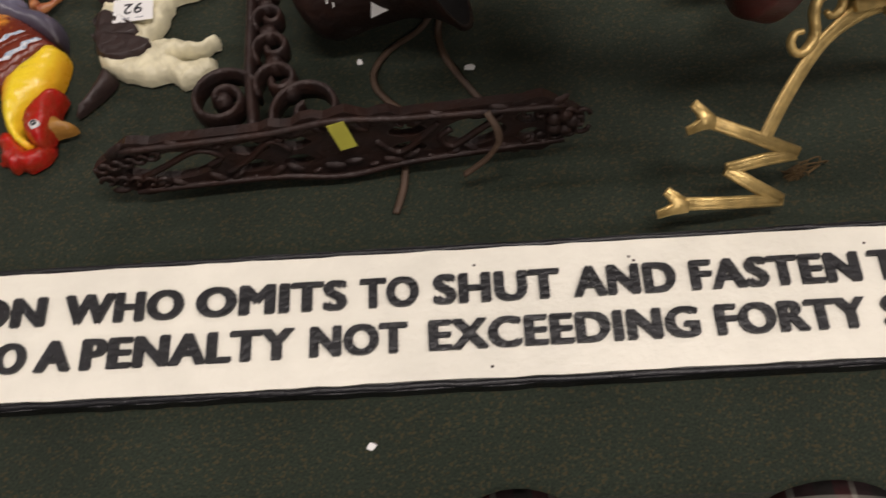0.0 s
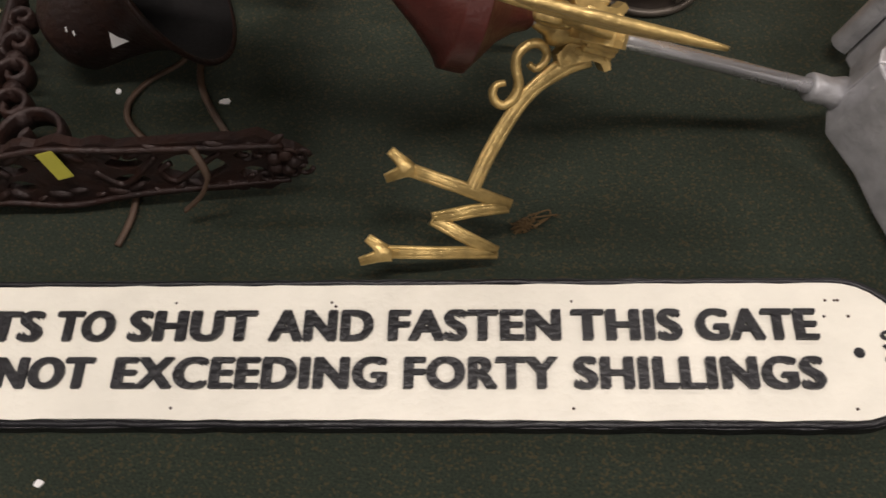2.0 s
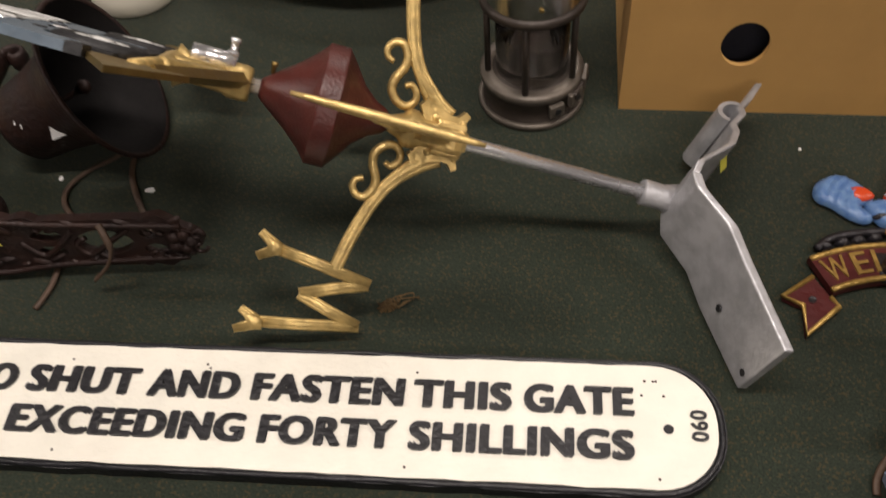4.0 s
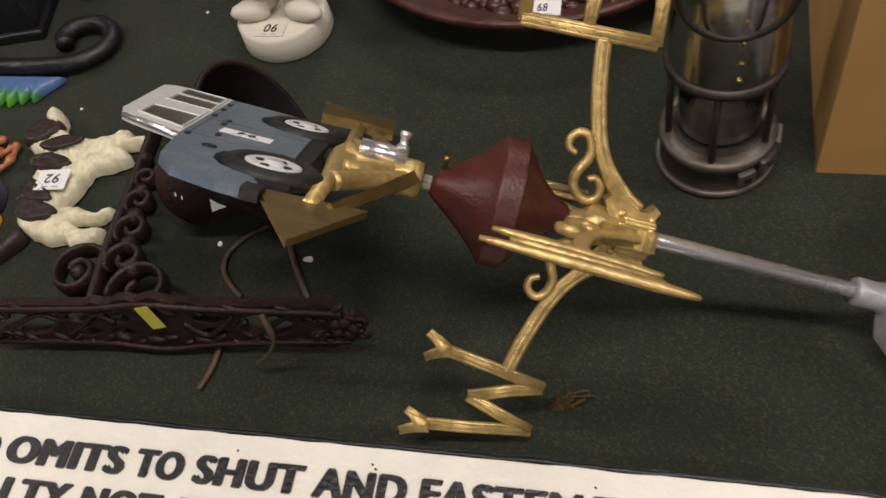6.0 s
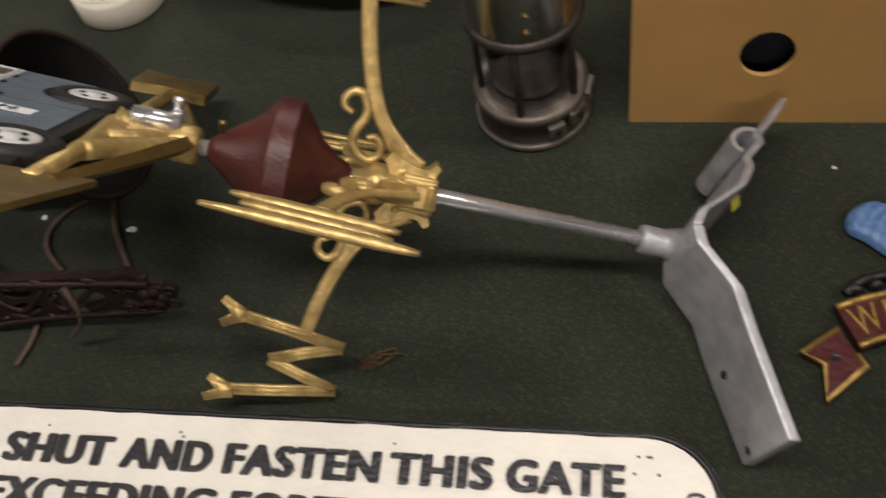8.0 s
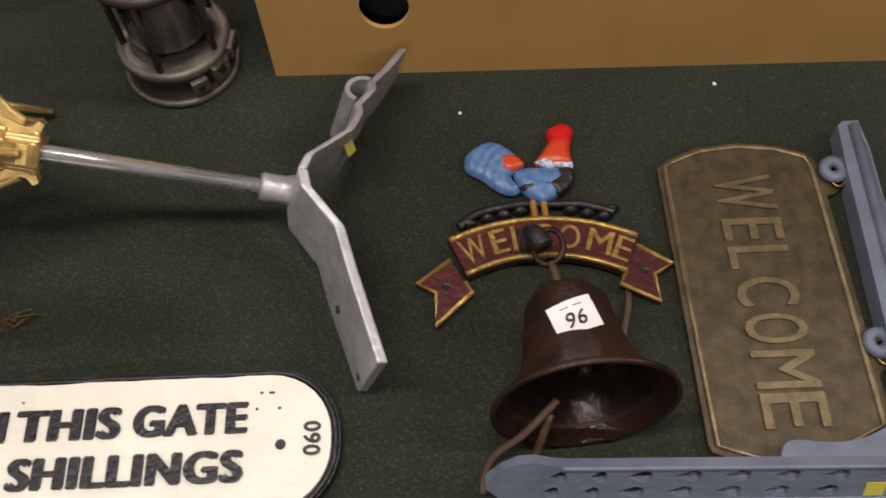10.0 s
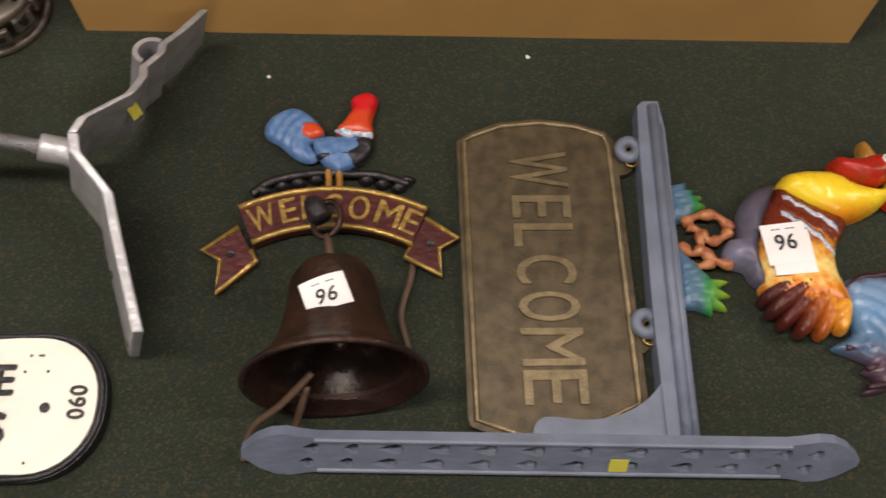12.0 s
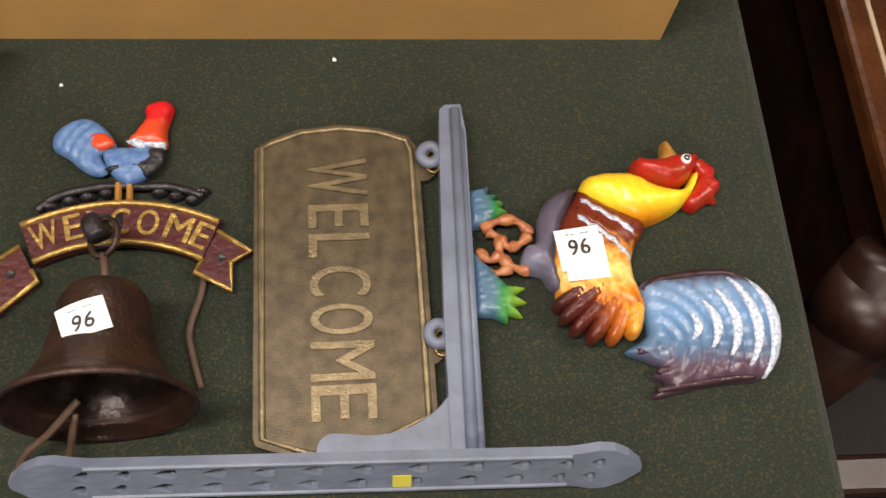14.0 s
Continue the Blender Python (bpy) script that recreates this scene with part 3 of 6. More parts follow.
def weather_vane():
    v = thing("weather_vane", VANE, "gilt weather vane with blue utility vehicle and aluminium wall mount", "weather vane")
    part("rod", lathe([(0, -0.172), (0.0054, -0.176), (0.0054, 0.15), (0, 0.15)], 28), ROD, v, "polished steel rod", True)
    part("finial", lathe([(0.006, 0.043), (0.009, 0.046), (0.0125, 0.054), (0.021, 0.064), (0.035, 0.074), (0.041, 0.079), (0.0425, 0.0795), (0.0425, 0.0805), (0.0425, 0.0925), (0.0425, 0.0935), (0.0405, 0.0945), (0.034, 0.1), (0.0235, 0.1115), (0.0155, 0.122), (0.009, 0.1305), (0.0065, 0.1335), (0.005, 0.133)], 48), MAROON, v, "maroon painted double cone finial", True)
    part("grease_nipple", join(lathe([(0, 0), (0.0016, 0), (0.0016, 0.005), (0.0024, 0.0055), (0.0024, 0.008), (0, 0.0085)], 10, pose(0, 0.0115, 0.1275, -90, 0, 0))), BRASS, v, smooth=True)
    part("hub", lathe([(0.006, -0.009), (0.0105, -0.009), (0.0115, -0.007), (0.0115, 0.018), (0.014, 0.024), (0.014, 0.03), (0.009, 0.034), (0.006, 0.042)], 28), GOLD, v, smooth=True)
    for ang, let in ((90, "E"), (3.5, "S"), (-90, "W"), (182, "N")):
        vane_arm(v, ang, let)
    # arrow under the vehicle
    part("swivel", lathe([(0.005, 0.14), (0.0115, 0.14), (0.0125, 0.144), (0.0125, 0.154), (0.0105, 0.158), (0.0095, 0.182), (0.015, 0.19), (0, 0.194)], 24), GOLD, v, smooth=True)
    clamp = part("tube_clamp", lathe([(0, 0.152), (0.0072, 0.152), (0.0072, 0.182), (0, 0.182)], 18, pose(0.001, 0.011, 0)), STEEL, v, "bright steel sleeve", True)
    part("clamp_screw", lathe([(0, 0), (0.0042, 0), (0.0042, 0.007), (0.0028, 0.0075), (0.0028, 0.012), (0.0038, 0.0125), (0.0038, 0.016), (0, 0.0165)], 12, pose(-0.002, 0.012, 0.156, -90, 0, 0)), STEEL, clamp, smooth=True)
    shaft = tube([(-0.165, 0, 0.196), (-0.05, 0, 0.192), (0, 0, 0.19), (0.05, 0, 0.192), (0.135, 0, 0.192)], [0.0045, 0.0055, 0.011, 0.0055, 0.0045], 8)
    braces = [tube(curve([(s * 0.008, 0, 0.15), (s * 0.028, 0, 0.163), (s * 0.046, 0, 0.178), (s * 0.066, 0, 0.19)], 5), [0.0062] * 16, 8) for s in (-1, 1)]
    inner = [tube(curve([(s * 0.006, 0.003, 0.16), (s * 0.02, 0.003, 0.172), (s * 0.03, 0.002, 0.188)], 5), 0.0052, 8) for s in (-1, 1)]
    ob = part("arrow_shaft", join(shaft, *braces, *inner), GOLD, v, smooth=True)
    for s in (-1, 1):
        part("strut", join(tube([(s * 0.004, 0.002, 0.144), (s * 0.07, 0.001, 0.162), (s * 0.135, 0, 0.182)], [0.0058, 0.005, 0.004], 4)), BRASS, ob)
    part("arrowhead", moved(slab([(0.13, 0.219), (0.123, 0.164), (0.207, 0.191)], -0.0018, 0.0018, 0.0005), FLAT), BRASS, v, "dull brass triangular arrowhead")
    tail = [(-0.15, 0.168), (-0.158, 0.197), (-0.152, 0.226), (-0.222, 0.232), (-0.211, 0.2), (-0.222, 0.171)]
    part("arrow_tail", moved(slab(tail, -0.003, 0.005, 0.0012), FLAT), BRASS, v, "dull brass arrow tail plate")
    # vehicle
    CAR = FLAT @ Matrix.Diagonal((1, 1, 0.62, 1))
    arch = lambda cx, cy, r, a0, a1: [(cx + r * math.cos(radians(a0 + (a1 - a0) * k / 8)), cy + r * math.sin(radians(a0 + (a1 - a0) * k / 8))) for k in range(9)]
    front, rear = (0.0905, 0.2195), (-0.0575, 0.2245)
    body = [(-0.1, 0.236), (-0.1035, 0.287), (0.06, 0.279), (0.099, 0.2745), (0.121, 0.271), (0.138, 0.2605), (0.147, 0.236), (0.1485, 0.222), (0.133, 0.219)] + arch(*front, 0.0315, 8, 172) + [(0.058, 0.214), (-0.025, 0.216)] + arch(*rear, 0.0315, 5, 168)
    car = part("body", moved(slab(body, -0.002, 0.0072, 0.0034), CAR), CAR_BLUE, v, "grey-blue painted vehicle body")
    cab = [(-0.1035, 0.287), (-0.106, 0.322), (-0.103, 0.331), (-0.093, 0.3355), (-0.038, 0.3295), (0.028, 0.3225), (0.037, 0.319), (0.0435, 0.311), (0.059, 0.2795)]
    part("cab", moved(slab(cab, -0.0015, 0.0074, 0.003), CAR), CAR_WHITE, car, "white painted cab and roof")
    panes = ([(-0.097, 0.29), (-0.1, 0.32), (-0.036, 0.3155), (-0.034, 0.2855)], [(-0.004, 0.2845), (-0.005, 0.3145), (0.03, 0.312), (0.0445, 0.2825)])
    for o in panes:
        pane = part("window", moved(slab(o, 0.006, 0.0078), CAR), CAR_GLASS, car, "dull brown glass")
        part("window_frame", moved(tube([(x, y, 0.0078) for x, y in o], 0.0013, 6, closed=True), CAR), CAR_WHITE, pane)
    part("window_bar", moved(slab([(-0.068, 0.288), (-0.065, 0.288), (-0.067, 0.3175), (-0.07, 0.3175)], 0.0076, 0.009), CAR), CAR_WHITE, car)
    part("door_pillar", moved(slab([(-0.034, 0.286), (-0.004, 0.2845), (-0.005, 0.3145), (-0.036, 0.3155)], 0.007, 0.0082, 0.0006), CAR), CAR_WHITE, car)
    part("windscreen_pillar", moved(tube([(0.0385, 0.317, 0.004), (0.0455, 0.306, 0.0045), (0.06, 0.2785, 0.0045)], 0.0032, 8), CAR), STEEL, car, "bright metal windscreen edge", True)
    for line in ([(-0.008, 0.284), (-0.01, 0.218)], [(0.05, 0.279), (0.053, 0.25)], [(-0.1, 0.283), (0.056, 0.276)]):
        part("panel_seam", moved(tube([(x, y, 0.0068) for x, y in line], 0.0006, 5), CAR), TYRE, car)
    for x, y in ((0.04, 0.262), (0.002, 0.268), (-0.012, 0.268), (0.056, 0.2755), (-0.02, 0.2795), (-0.05, 0.281), (-0.075, 0.2825)):
        part("door_handle", moved(slab([(x - 0.0032, y - 0.0012), (x + 0.0032, y - 0.0014), (x + 0.0032, y + 0.0012), (x - 0.0032, y + 0.0014)], 0.0066, 0.0086), CAR), TYRE, car)
    part("filler_cap", moved(lathe([(0, 0.0086), (0.004, 0.0084), (0.0045, 0.0068), (0, 0.0068)], 16), CAR @ pose(0.076, 0.258, 0)), TYRE, car, smooth=True)
    part("chassis", moved(slab([(-0.088, 0.205), (0.125, 0.205), (0.128, 0.226), (-0.085, 0.228)], -0.003, 0.005), CAR), TYRE, v, "black chassis")
    part("bumper", moved(slab([(0.136, 0.214), (0.15, 0.215), (0.1505, 0.224), (0.136, 0.224)], -0.002, 0.0078, 0.001), CAR), TYRE, v, "black front bumper")
    for x, y in (front, rear):
        w = part("wheel", moved(lathe([(0, -0.003), (0.023, -0.003), (0.0275, 0.0), (0.0275, 0.008), (0.0235, 0.0125), (0.0165, 0.011), (0.016, 0.0085), (0, 0.0085)], 36), CAR @ pose(x, y, 0)), TYRE, v, "black tyre", True)
        part("wheel_hub", moved(lathe([(0, 0.0087), (0.0152, 0.0087), (0.0155, 0.0112), (0.0138, 0.0122), (0.0105, 0.0105), (0.006, 0.0105), (0.005, 0.0135), (0, 0.0135)], 28), CAR @ pose(x, y, 0)), CAR_WHITE, w, "white wheel centre", True)
        for k in range(4):
            part("wheel_slot", moved(lathe([(0, 0.0098), (0.0024, 0.0102), (0.0024, 0.0116), (0, 0.0118)], 8), CAR @ pose(x + 0.0088 * math.cos(k * 1.57 + 0.4), y + 0.0088 * math.sin(k * 1.57 + 0.4), 0)), TYRE, w)
    sticker(v, Matrix(((0, 1, 0, 0.022), (0, 0, 1, 0.0048), (1, 0, 0, 0.249), (0, 0, 0, 1))), 0.031, 0.0145, "94", 0.009)
    # wall mount
    part("collar", lathe([(0.005, -0.152), (0.009, -0.152), (0.0098, -0.154), (0.0096, -0.168), (0.0125, -0.178), (0.005, -0.178)], 28), ALU, v, smooth=True)
    inv = VANE.inverted()
    lean = Vector((0.018, -0.002, 0.056))
    top = [Vector(p) for p in ((0.5925, 0.407, 0.066), (0.572, 0.47, 0.073), (0.5635, 0.4985, 0.077), (0.5425, 0.522, 0.088), (0.5395, 0.535, 0.0895))]
    back = [Vector(p) for p in ((0.5395, 0.535, 0.0895), (0.544, 0.547, 0.089), (0.569, 0.572, 0.081), (0.5745, 0.589, 0.0765), (0.573, 0.598, 0.075), (0.5825, 0.613, 0.0715), (0.5815, 0.622, 0.069), (0.591, 0.638, 0.0635), (0.6035, 0.666, 0.0535))]

    def strip(pts, drop, thick):
        bm = bmesh.new()
        n = Vector((-1, -0.1, 0.2)).normalized() * thick
        rows = []
        for p, f in zip(pts, drop):
            rows.append([bm.verts.new(inv @ q) for q in (p, p - lean * f, p - lean * f - n, p - n)])
        for a, b in zip(rows, rows[1:]):
            for k in range(4):
                bm.faces.new((a[k], a[(k + 1) % 4], b[(k + 1) % 4], b[k]))
        bm.faces.new(rows[0])
        bm.faces.new(rows[-1][::-1])
        bmesh.ops.bevel(bm, geom=[e for e in bm.edges], offset=0.0014, segments=2, affect="EDGES", profile=0.5)
        return bm
    mount = part("wall_mount", join(strip(top, (1.02, 1.1, 1.1, 1.05, 0.9), 0.007), strip(back, (0.9, 0.9, 1.05, 1.05, 1.05, 1.05, 1.0, 0.95, 0.75), 0.006)), ALU, v, "forked cast aluminium mounting plate")
    # half-round channel that clasps a pole
    along, out = Vector((0.42, 0.9, -0.14)).normalized(), Vector((-0.9, 0.42, 0.05)).normalized()
    mid, channel = Vector((0.5785, 0.6135, 0.0715)), bmesh.new()
    rows = []
    for k in range(13):
        a = radians(180 * k / 12)
        rows.append([channel.verts.new(inv @ (mid + r * (math.cos(a) * along + math.sin(a) * out) - lean * d)) for r, d in ((0.0128, 0), (0.0128, 1.0), (0.0092, 1.0), (0.0092, 0))])
    for a, b in zip(rows, rows[1:]):
        for k in range(4):
            channel.faces.new((a[k], a[(k + 1) % 4], b[(k + 1) % 4], b[k]))
    channel.faces.new(rows[0])
    channel.faces.new(rows[-1][::-1])
    part("pipe_clip", channel, ALU, mount, "half-round cast channel")
    for p in ((0.5615, 0.459, 0.032), (0.586, 0.42, 0.047), (0.576, 0.415, 0.021)):
        part("screw_hole", moved(lathe([(0, -0.001), (0.0028, -0.001), (0.0028, 0.0006), (0, 0.0006)], 12), inv @ Matrix.Translation(p) @ Vector((-1, -0.25, 0.25)).to_track_quat("Z", "Y").to_matrix().to_4x4()), TYRE, mount)
    part("price_dot", moved(slab([(-0.004, -0.006), (0.004, -0.006), (0.004, 0.006), (-0.004, 0.006)], 0, 0.0005), inv @ Matrix.Translation((0.569, 0.572, 0.058)) @ Vector((1, -0.8, 0.25)).to_track_quat("Z", "Y").to_matrix().to_4x4()), YELLOW, mount, "small yellow price sticker")


weather_vane()


# ---- miner's lamp ----
def miners_lamp():
    l = thing("miners_lamp", pose(0.4205, 0.7015, 0), "steel and brass miner's safety lamp with glass chimney", "lamp")
    part("base", lathe([(0, 0), (0.0455, 0), (0.0468, 0.002), (0.0468, 0.005), (0.0425, 0.0075), (0.0418, 0.027), (0.0445, 0.029), (0.0448, 0.0345), (0.0435, 0.036), (0.034, 0.0365), (0.0335, 0.0345), (0, 0.0345)], 48), LAMP_DARK, l, "dark tarnished lamp base", True)
    part("base_rim", lathe([(0.0462, 0.0004), (0.0474, 0.002), (0.0474, 0.0052), (0.0462, 0.0065), (0.0435, 0.007), (0.0435, 0.0004)], 48), LAMP_PLATE, l, "worn pale bottom rim", True)
    part("top_flange", lathe([(0.0425, 0.0285), (0.0452, 0.0295), (0.0454, 0.0345), (0.044, 0.0366), (0.0345, 0.0372), (0.0345, 0.036)], 48), LAMP_PLATE, l, "worn steel flange", True)
    part("burner", lathe([(0, 0.0345), (0.02, 0.0345), (0.016, 0.05), (0.016, 0.053), (0.008, 0.056), (0.004, 0.06), (0.004, 0.068), (0, 0.068)], 28), LAMP_DARK, l, smooth=True)
    chimney = part("glass", lathe([(0.0295, 0.035), (0.0315, 0.038), (0.0315, 0.11), (0.0303, 0.11), (0.0303, 0.038), (0.0285, 0.035), (0.0295, 0.035)], 40), GLASS, l, "clear lamp glass", True)
    chimney.visible_shadow = False
    for k in range(5):
        a = radians(72 * k - 96)
        part("pillar", lathe([(0, 0.036), (0.0028, 0.036), (0.0028, 0.114), (0, 0.114)], 10, pose(0.0385 * math.cos(a), 0.0385 * math.sin(a), 0)), LAMP_DARK, l, smooth=True)
    part("lower_ring", lathe([(0.029, 0.108), (0.0425, 0.108), (0.0445, 0.11), (0.0445, 0.114), (0.0425, 0.1165), (0.029, 0.1165)], 48), LAMP_DARK, l, smooth=True)
    part("bonnet", lathe([(0.0412, 0.1165), (0.041, 0.126), (0.0385, 0.183), (0.0375, 0.217), (0.036, 0.221), (0.0355, 0.221), (0.037, 0.215), (0.038, 0.183), (0.0395, 0.126), (0.0395, 0.1165)], 48), LAMP_METAL, l, "polished steel bonnet", True)
    part("cap", lathe([(0, 0.237), (0.02, 0.237), (0.034, 0.232), (0.0395, 0.225), (0.0395, 0.218), (0.036, 0.216), (0, 0.216)], 48), STEEL, l, "bright steel cap", True)
    for k, z in enumerate((0.127, 0.142, 0.16, 0.178)):
        part("rivet", lathe([(0, 0.002), (0.0016, 0.0014), (0.0022, 0), (0, 0)], 10, pose(0.008, -0.0405 + 0.0008 * k, z, 90)), BRASS, l, smooth=True)
    part("carrying_ring", tube([(0.036 * math.cos(a), -0.041 - 0.003 * math.sin(a), 0.205 + 0.042 * math.sin(a)) for a in (radians(180 + 180 * k / 20) for k in range(21))], 0.0025, 8, up=(0, 1, 0)), LAMP_DARK, l, "bent wire carrying handle", True)
    # hasp of riveted plates round the base
    for turn, z, wide in ((-60, 0.021, 0.014), (-34, 0.0245, 0.017), (-6, 0.028, 0.02)):
        plate = part("lock_plate", moved(box(0.005, wide, 0.013, (0.0465, 0, z), 0.0012), pose(0, 0, 0, 0, 0, turn)), LAMP_PLATE, l, "riveted steel lock plate")
        part("lock_bolt", moved(lathe([(0, 0), (0.003, 0), (0.003, 0.0012), (0, 0.0012)], 10, pose(0.0489, 0, z, 0, 90, 0)), pose(0, 0, 0, 0, 0, turn)), TYRE, plate)
    part("hasp", moved(box(0.006, 0.03, 0.006, (0.0455, 0, 0.0285), 0.001), pose(0, 0, 0, 0, 0, -22)), LAMP_DARK, l)


miners_lamp()


# ---- cardboard box ----
def cardboard_box():
    b = thing("cardboard_box", pose(0.498, 0.686, 0), "plain brown corrugated cardboard box with round hand hole", "box")
    w, d, h, th = 0.622, 0.42, 0.212, 0.004
    hole = [(0.0945 + 0.019 * math.cos(a), 0.0755 + 0.0225 * math.sin(a)) for a in (2 * math.pi * k / 32 for k in range(32))]
    UPR = Matrix(((1, 0, 0, 0), (0, 0, 1, 0), (0, 1, 0, 0), (0, 0, 0, 1)))
    part("front_panel", moved(slab([(0, 0), (w, 0), (w, h), (0, h)], 0, th, 0, [hole]), UPR), CARD, b)
    part("side_panel", box(th, d - th, h, (th / 2, d / 2 + th / 2, h / 2)), CARD, b)
    part("side_panel", box(th, d - th, h, (w - th / 2, d / 2 + th / 2, h / 2)), CARD, b)
    part("back_panel", box(w - 2 * th, th, h, (w / 2, d - th / 2, h / 2)), CARD, b)
    part("bottom", box(w - 2 * th, d - 2 * th, th, (w / 2, d / 2, th / 2)), CARD_SHADE, b)
    # dark sheet added behind the hand hole as the shade seen through it
    part("inner_shade", box(w - 4 * th, 0.003, h - 0.03, (w / 2, 0.03, h / 2)), CARD_SHADE, b, "dark sheet standing in for the shade inside")
    # dark disc laid on the side panel for the shade in its hole
    part("side_hole", moved(lathe([(0, 0), (0.016, 0), (0.016, 0.001), (0, 0.001)], 24), Matrix.Translation((-0.0006, 0.09, 0.14)) @ Matrix.Diagonal((1, 1, 0.8, 1)) @ pose(0, 0, 0, 0, 90, 0)), CARD_SHADE, b)
    s = part("price_label", moved(slab([(-0.017, -0.007), (0.014, -0.007), (0.017, -0.003), (0.017, 0.007), (-0.013, 0.007), (-0.017, 0.003)], 0, 0.0005), pose(0.028, -0.0006, 0.188, 90, 0, -6)), LABEL_CREAM, b, "cream torn price label")
    part("number", moved(word("H 082", 0.02, 0.006, 0.0002), pose(0.019, -0.0013, 0.185, 90, 0, -6)), GREY, s)


cardboard_box()


# ---- painted cockerel on a bracket ----
TAIL_PAINT = stripes_material("tail_blue", [(0.0, (0.05, 0.022, 0.035)), (0.22, (0.08, 0.045, 0.07)), (0.38, (0.07, 0.14, 0.24)), (0.62, (0.12, 0.25, 0.44)), (0.84, (0.15, 0.25, 0.4)), (0.95, (0.06, 0.05, 0.08)), (1.0, (0.04, 0.015, 0.025))], 1, -0.065, 0.026, 0.32, 0.12, 120)
NECK_PAINT = stripes_material("neck_yellow", [(0.0, (0.3, 0.02, 0.005)), (0.14, (0.7, 0.28, 0.01)), (0.35, (0.88, 0.66, 0.03)), (0.75, (0.88, 0.6, 0.03)), (1.0, (0.8, 0.28, 0.01))], 1, 0.06, 0.108, 0.3, 0.1, 60)
BODY_PAINT = stripes_material("body_brown", [(0.0, (0.05, 0.012, 0.01)), (0.16, (0.2, 0.035, 0.01)), (0.3, (0.7, 0.22, 0.015)), (0.44, (0.88, 0.68, 0.22)), (0.56, (0.75, 0.3, 0.04)), (0.66, (0.16, 0.025, 0.01)), (1.0, (0.14, 0.02, 0.01))], 1, -0.03, 0.09, 0.3, 0.16, 150)
WING_PAINT = stripes_material("wing_brown", [(0.0, (0.05, 0.012, 0.011)), (0.36, (0.1, 0.017, 0.01)), (0.6, (0.4, 0.1, 0.012)), (0.82, (0.75, 0.35, 0.03)), (1.0, (0.85, 0.6, 0.15))], 0, -0.045, 0.025, 0.3, 0.2, 240)
THIGH_PAINT = stripes_material("thigh_grey", [(0.0, (0.25, 0.25, 0.36)), (0.5, (0.1, 0.09, 0.13)), (1.0, (0.02, 0.012, 0.015))], 0, -0.07, -0.02, 0.35, 0.15, 90)
LEAF_PAINT = stripes_material("leaf_green", [(0.0, (0.07, 0.14, 0.26)), (0.42, (0.07, 0.15, 0.2)), (0.6, (0.02, 0.2, 0.05)), (1.0, (0.3, 0.5, 0.03))], 0, -0.102, -0.066, 0.35, 0.12, 90)
BRANCH_PAINT = material("branch_orange", (0.46, 0.19, 0.07), 0.35, 0, 160, 0.3, 0.6, 240, color2=(0.3, 0.09, 0.04))
WHITE_STROKE = material("white_stroke", (0.74, 0.75, 0.8), 0.35, 0, 420, 0.35, 0.5, 420, color2=(0.24, 0.34, 0.48))
BEAK_PAINT = material("beak_ochre", (0.42, 0.2, 0.04), 0.35, 0, 120, 0.3, 0.3)
COMB_PAINT = material("comb_red", (0.42, 0.01, 0.008), 0.28, 0, 90, 0.3, 0.5, 160, color2=(0.3, 0.03, 0.01))


WING_DARK = material("dark_plum_paint", (0.045, 0.02, 0.026), 0.32, 0, 160, 0.4, 0.5, 260)


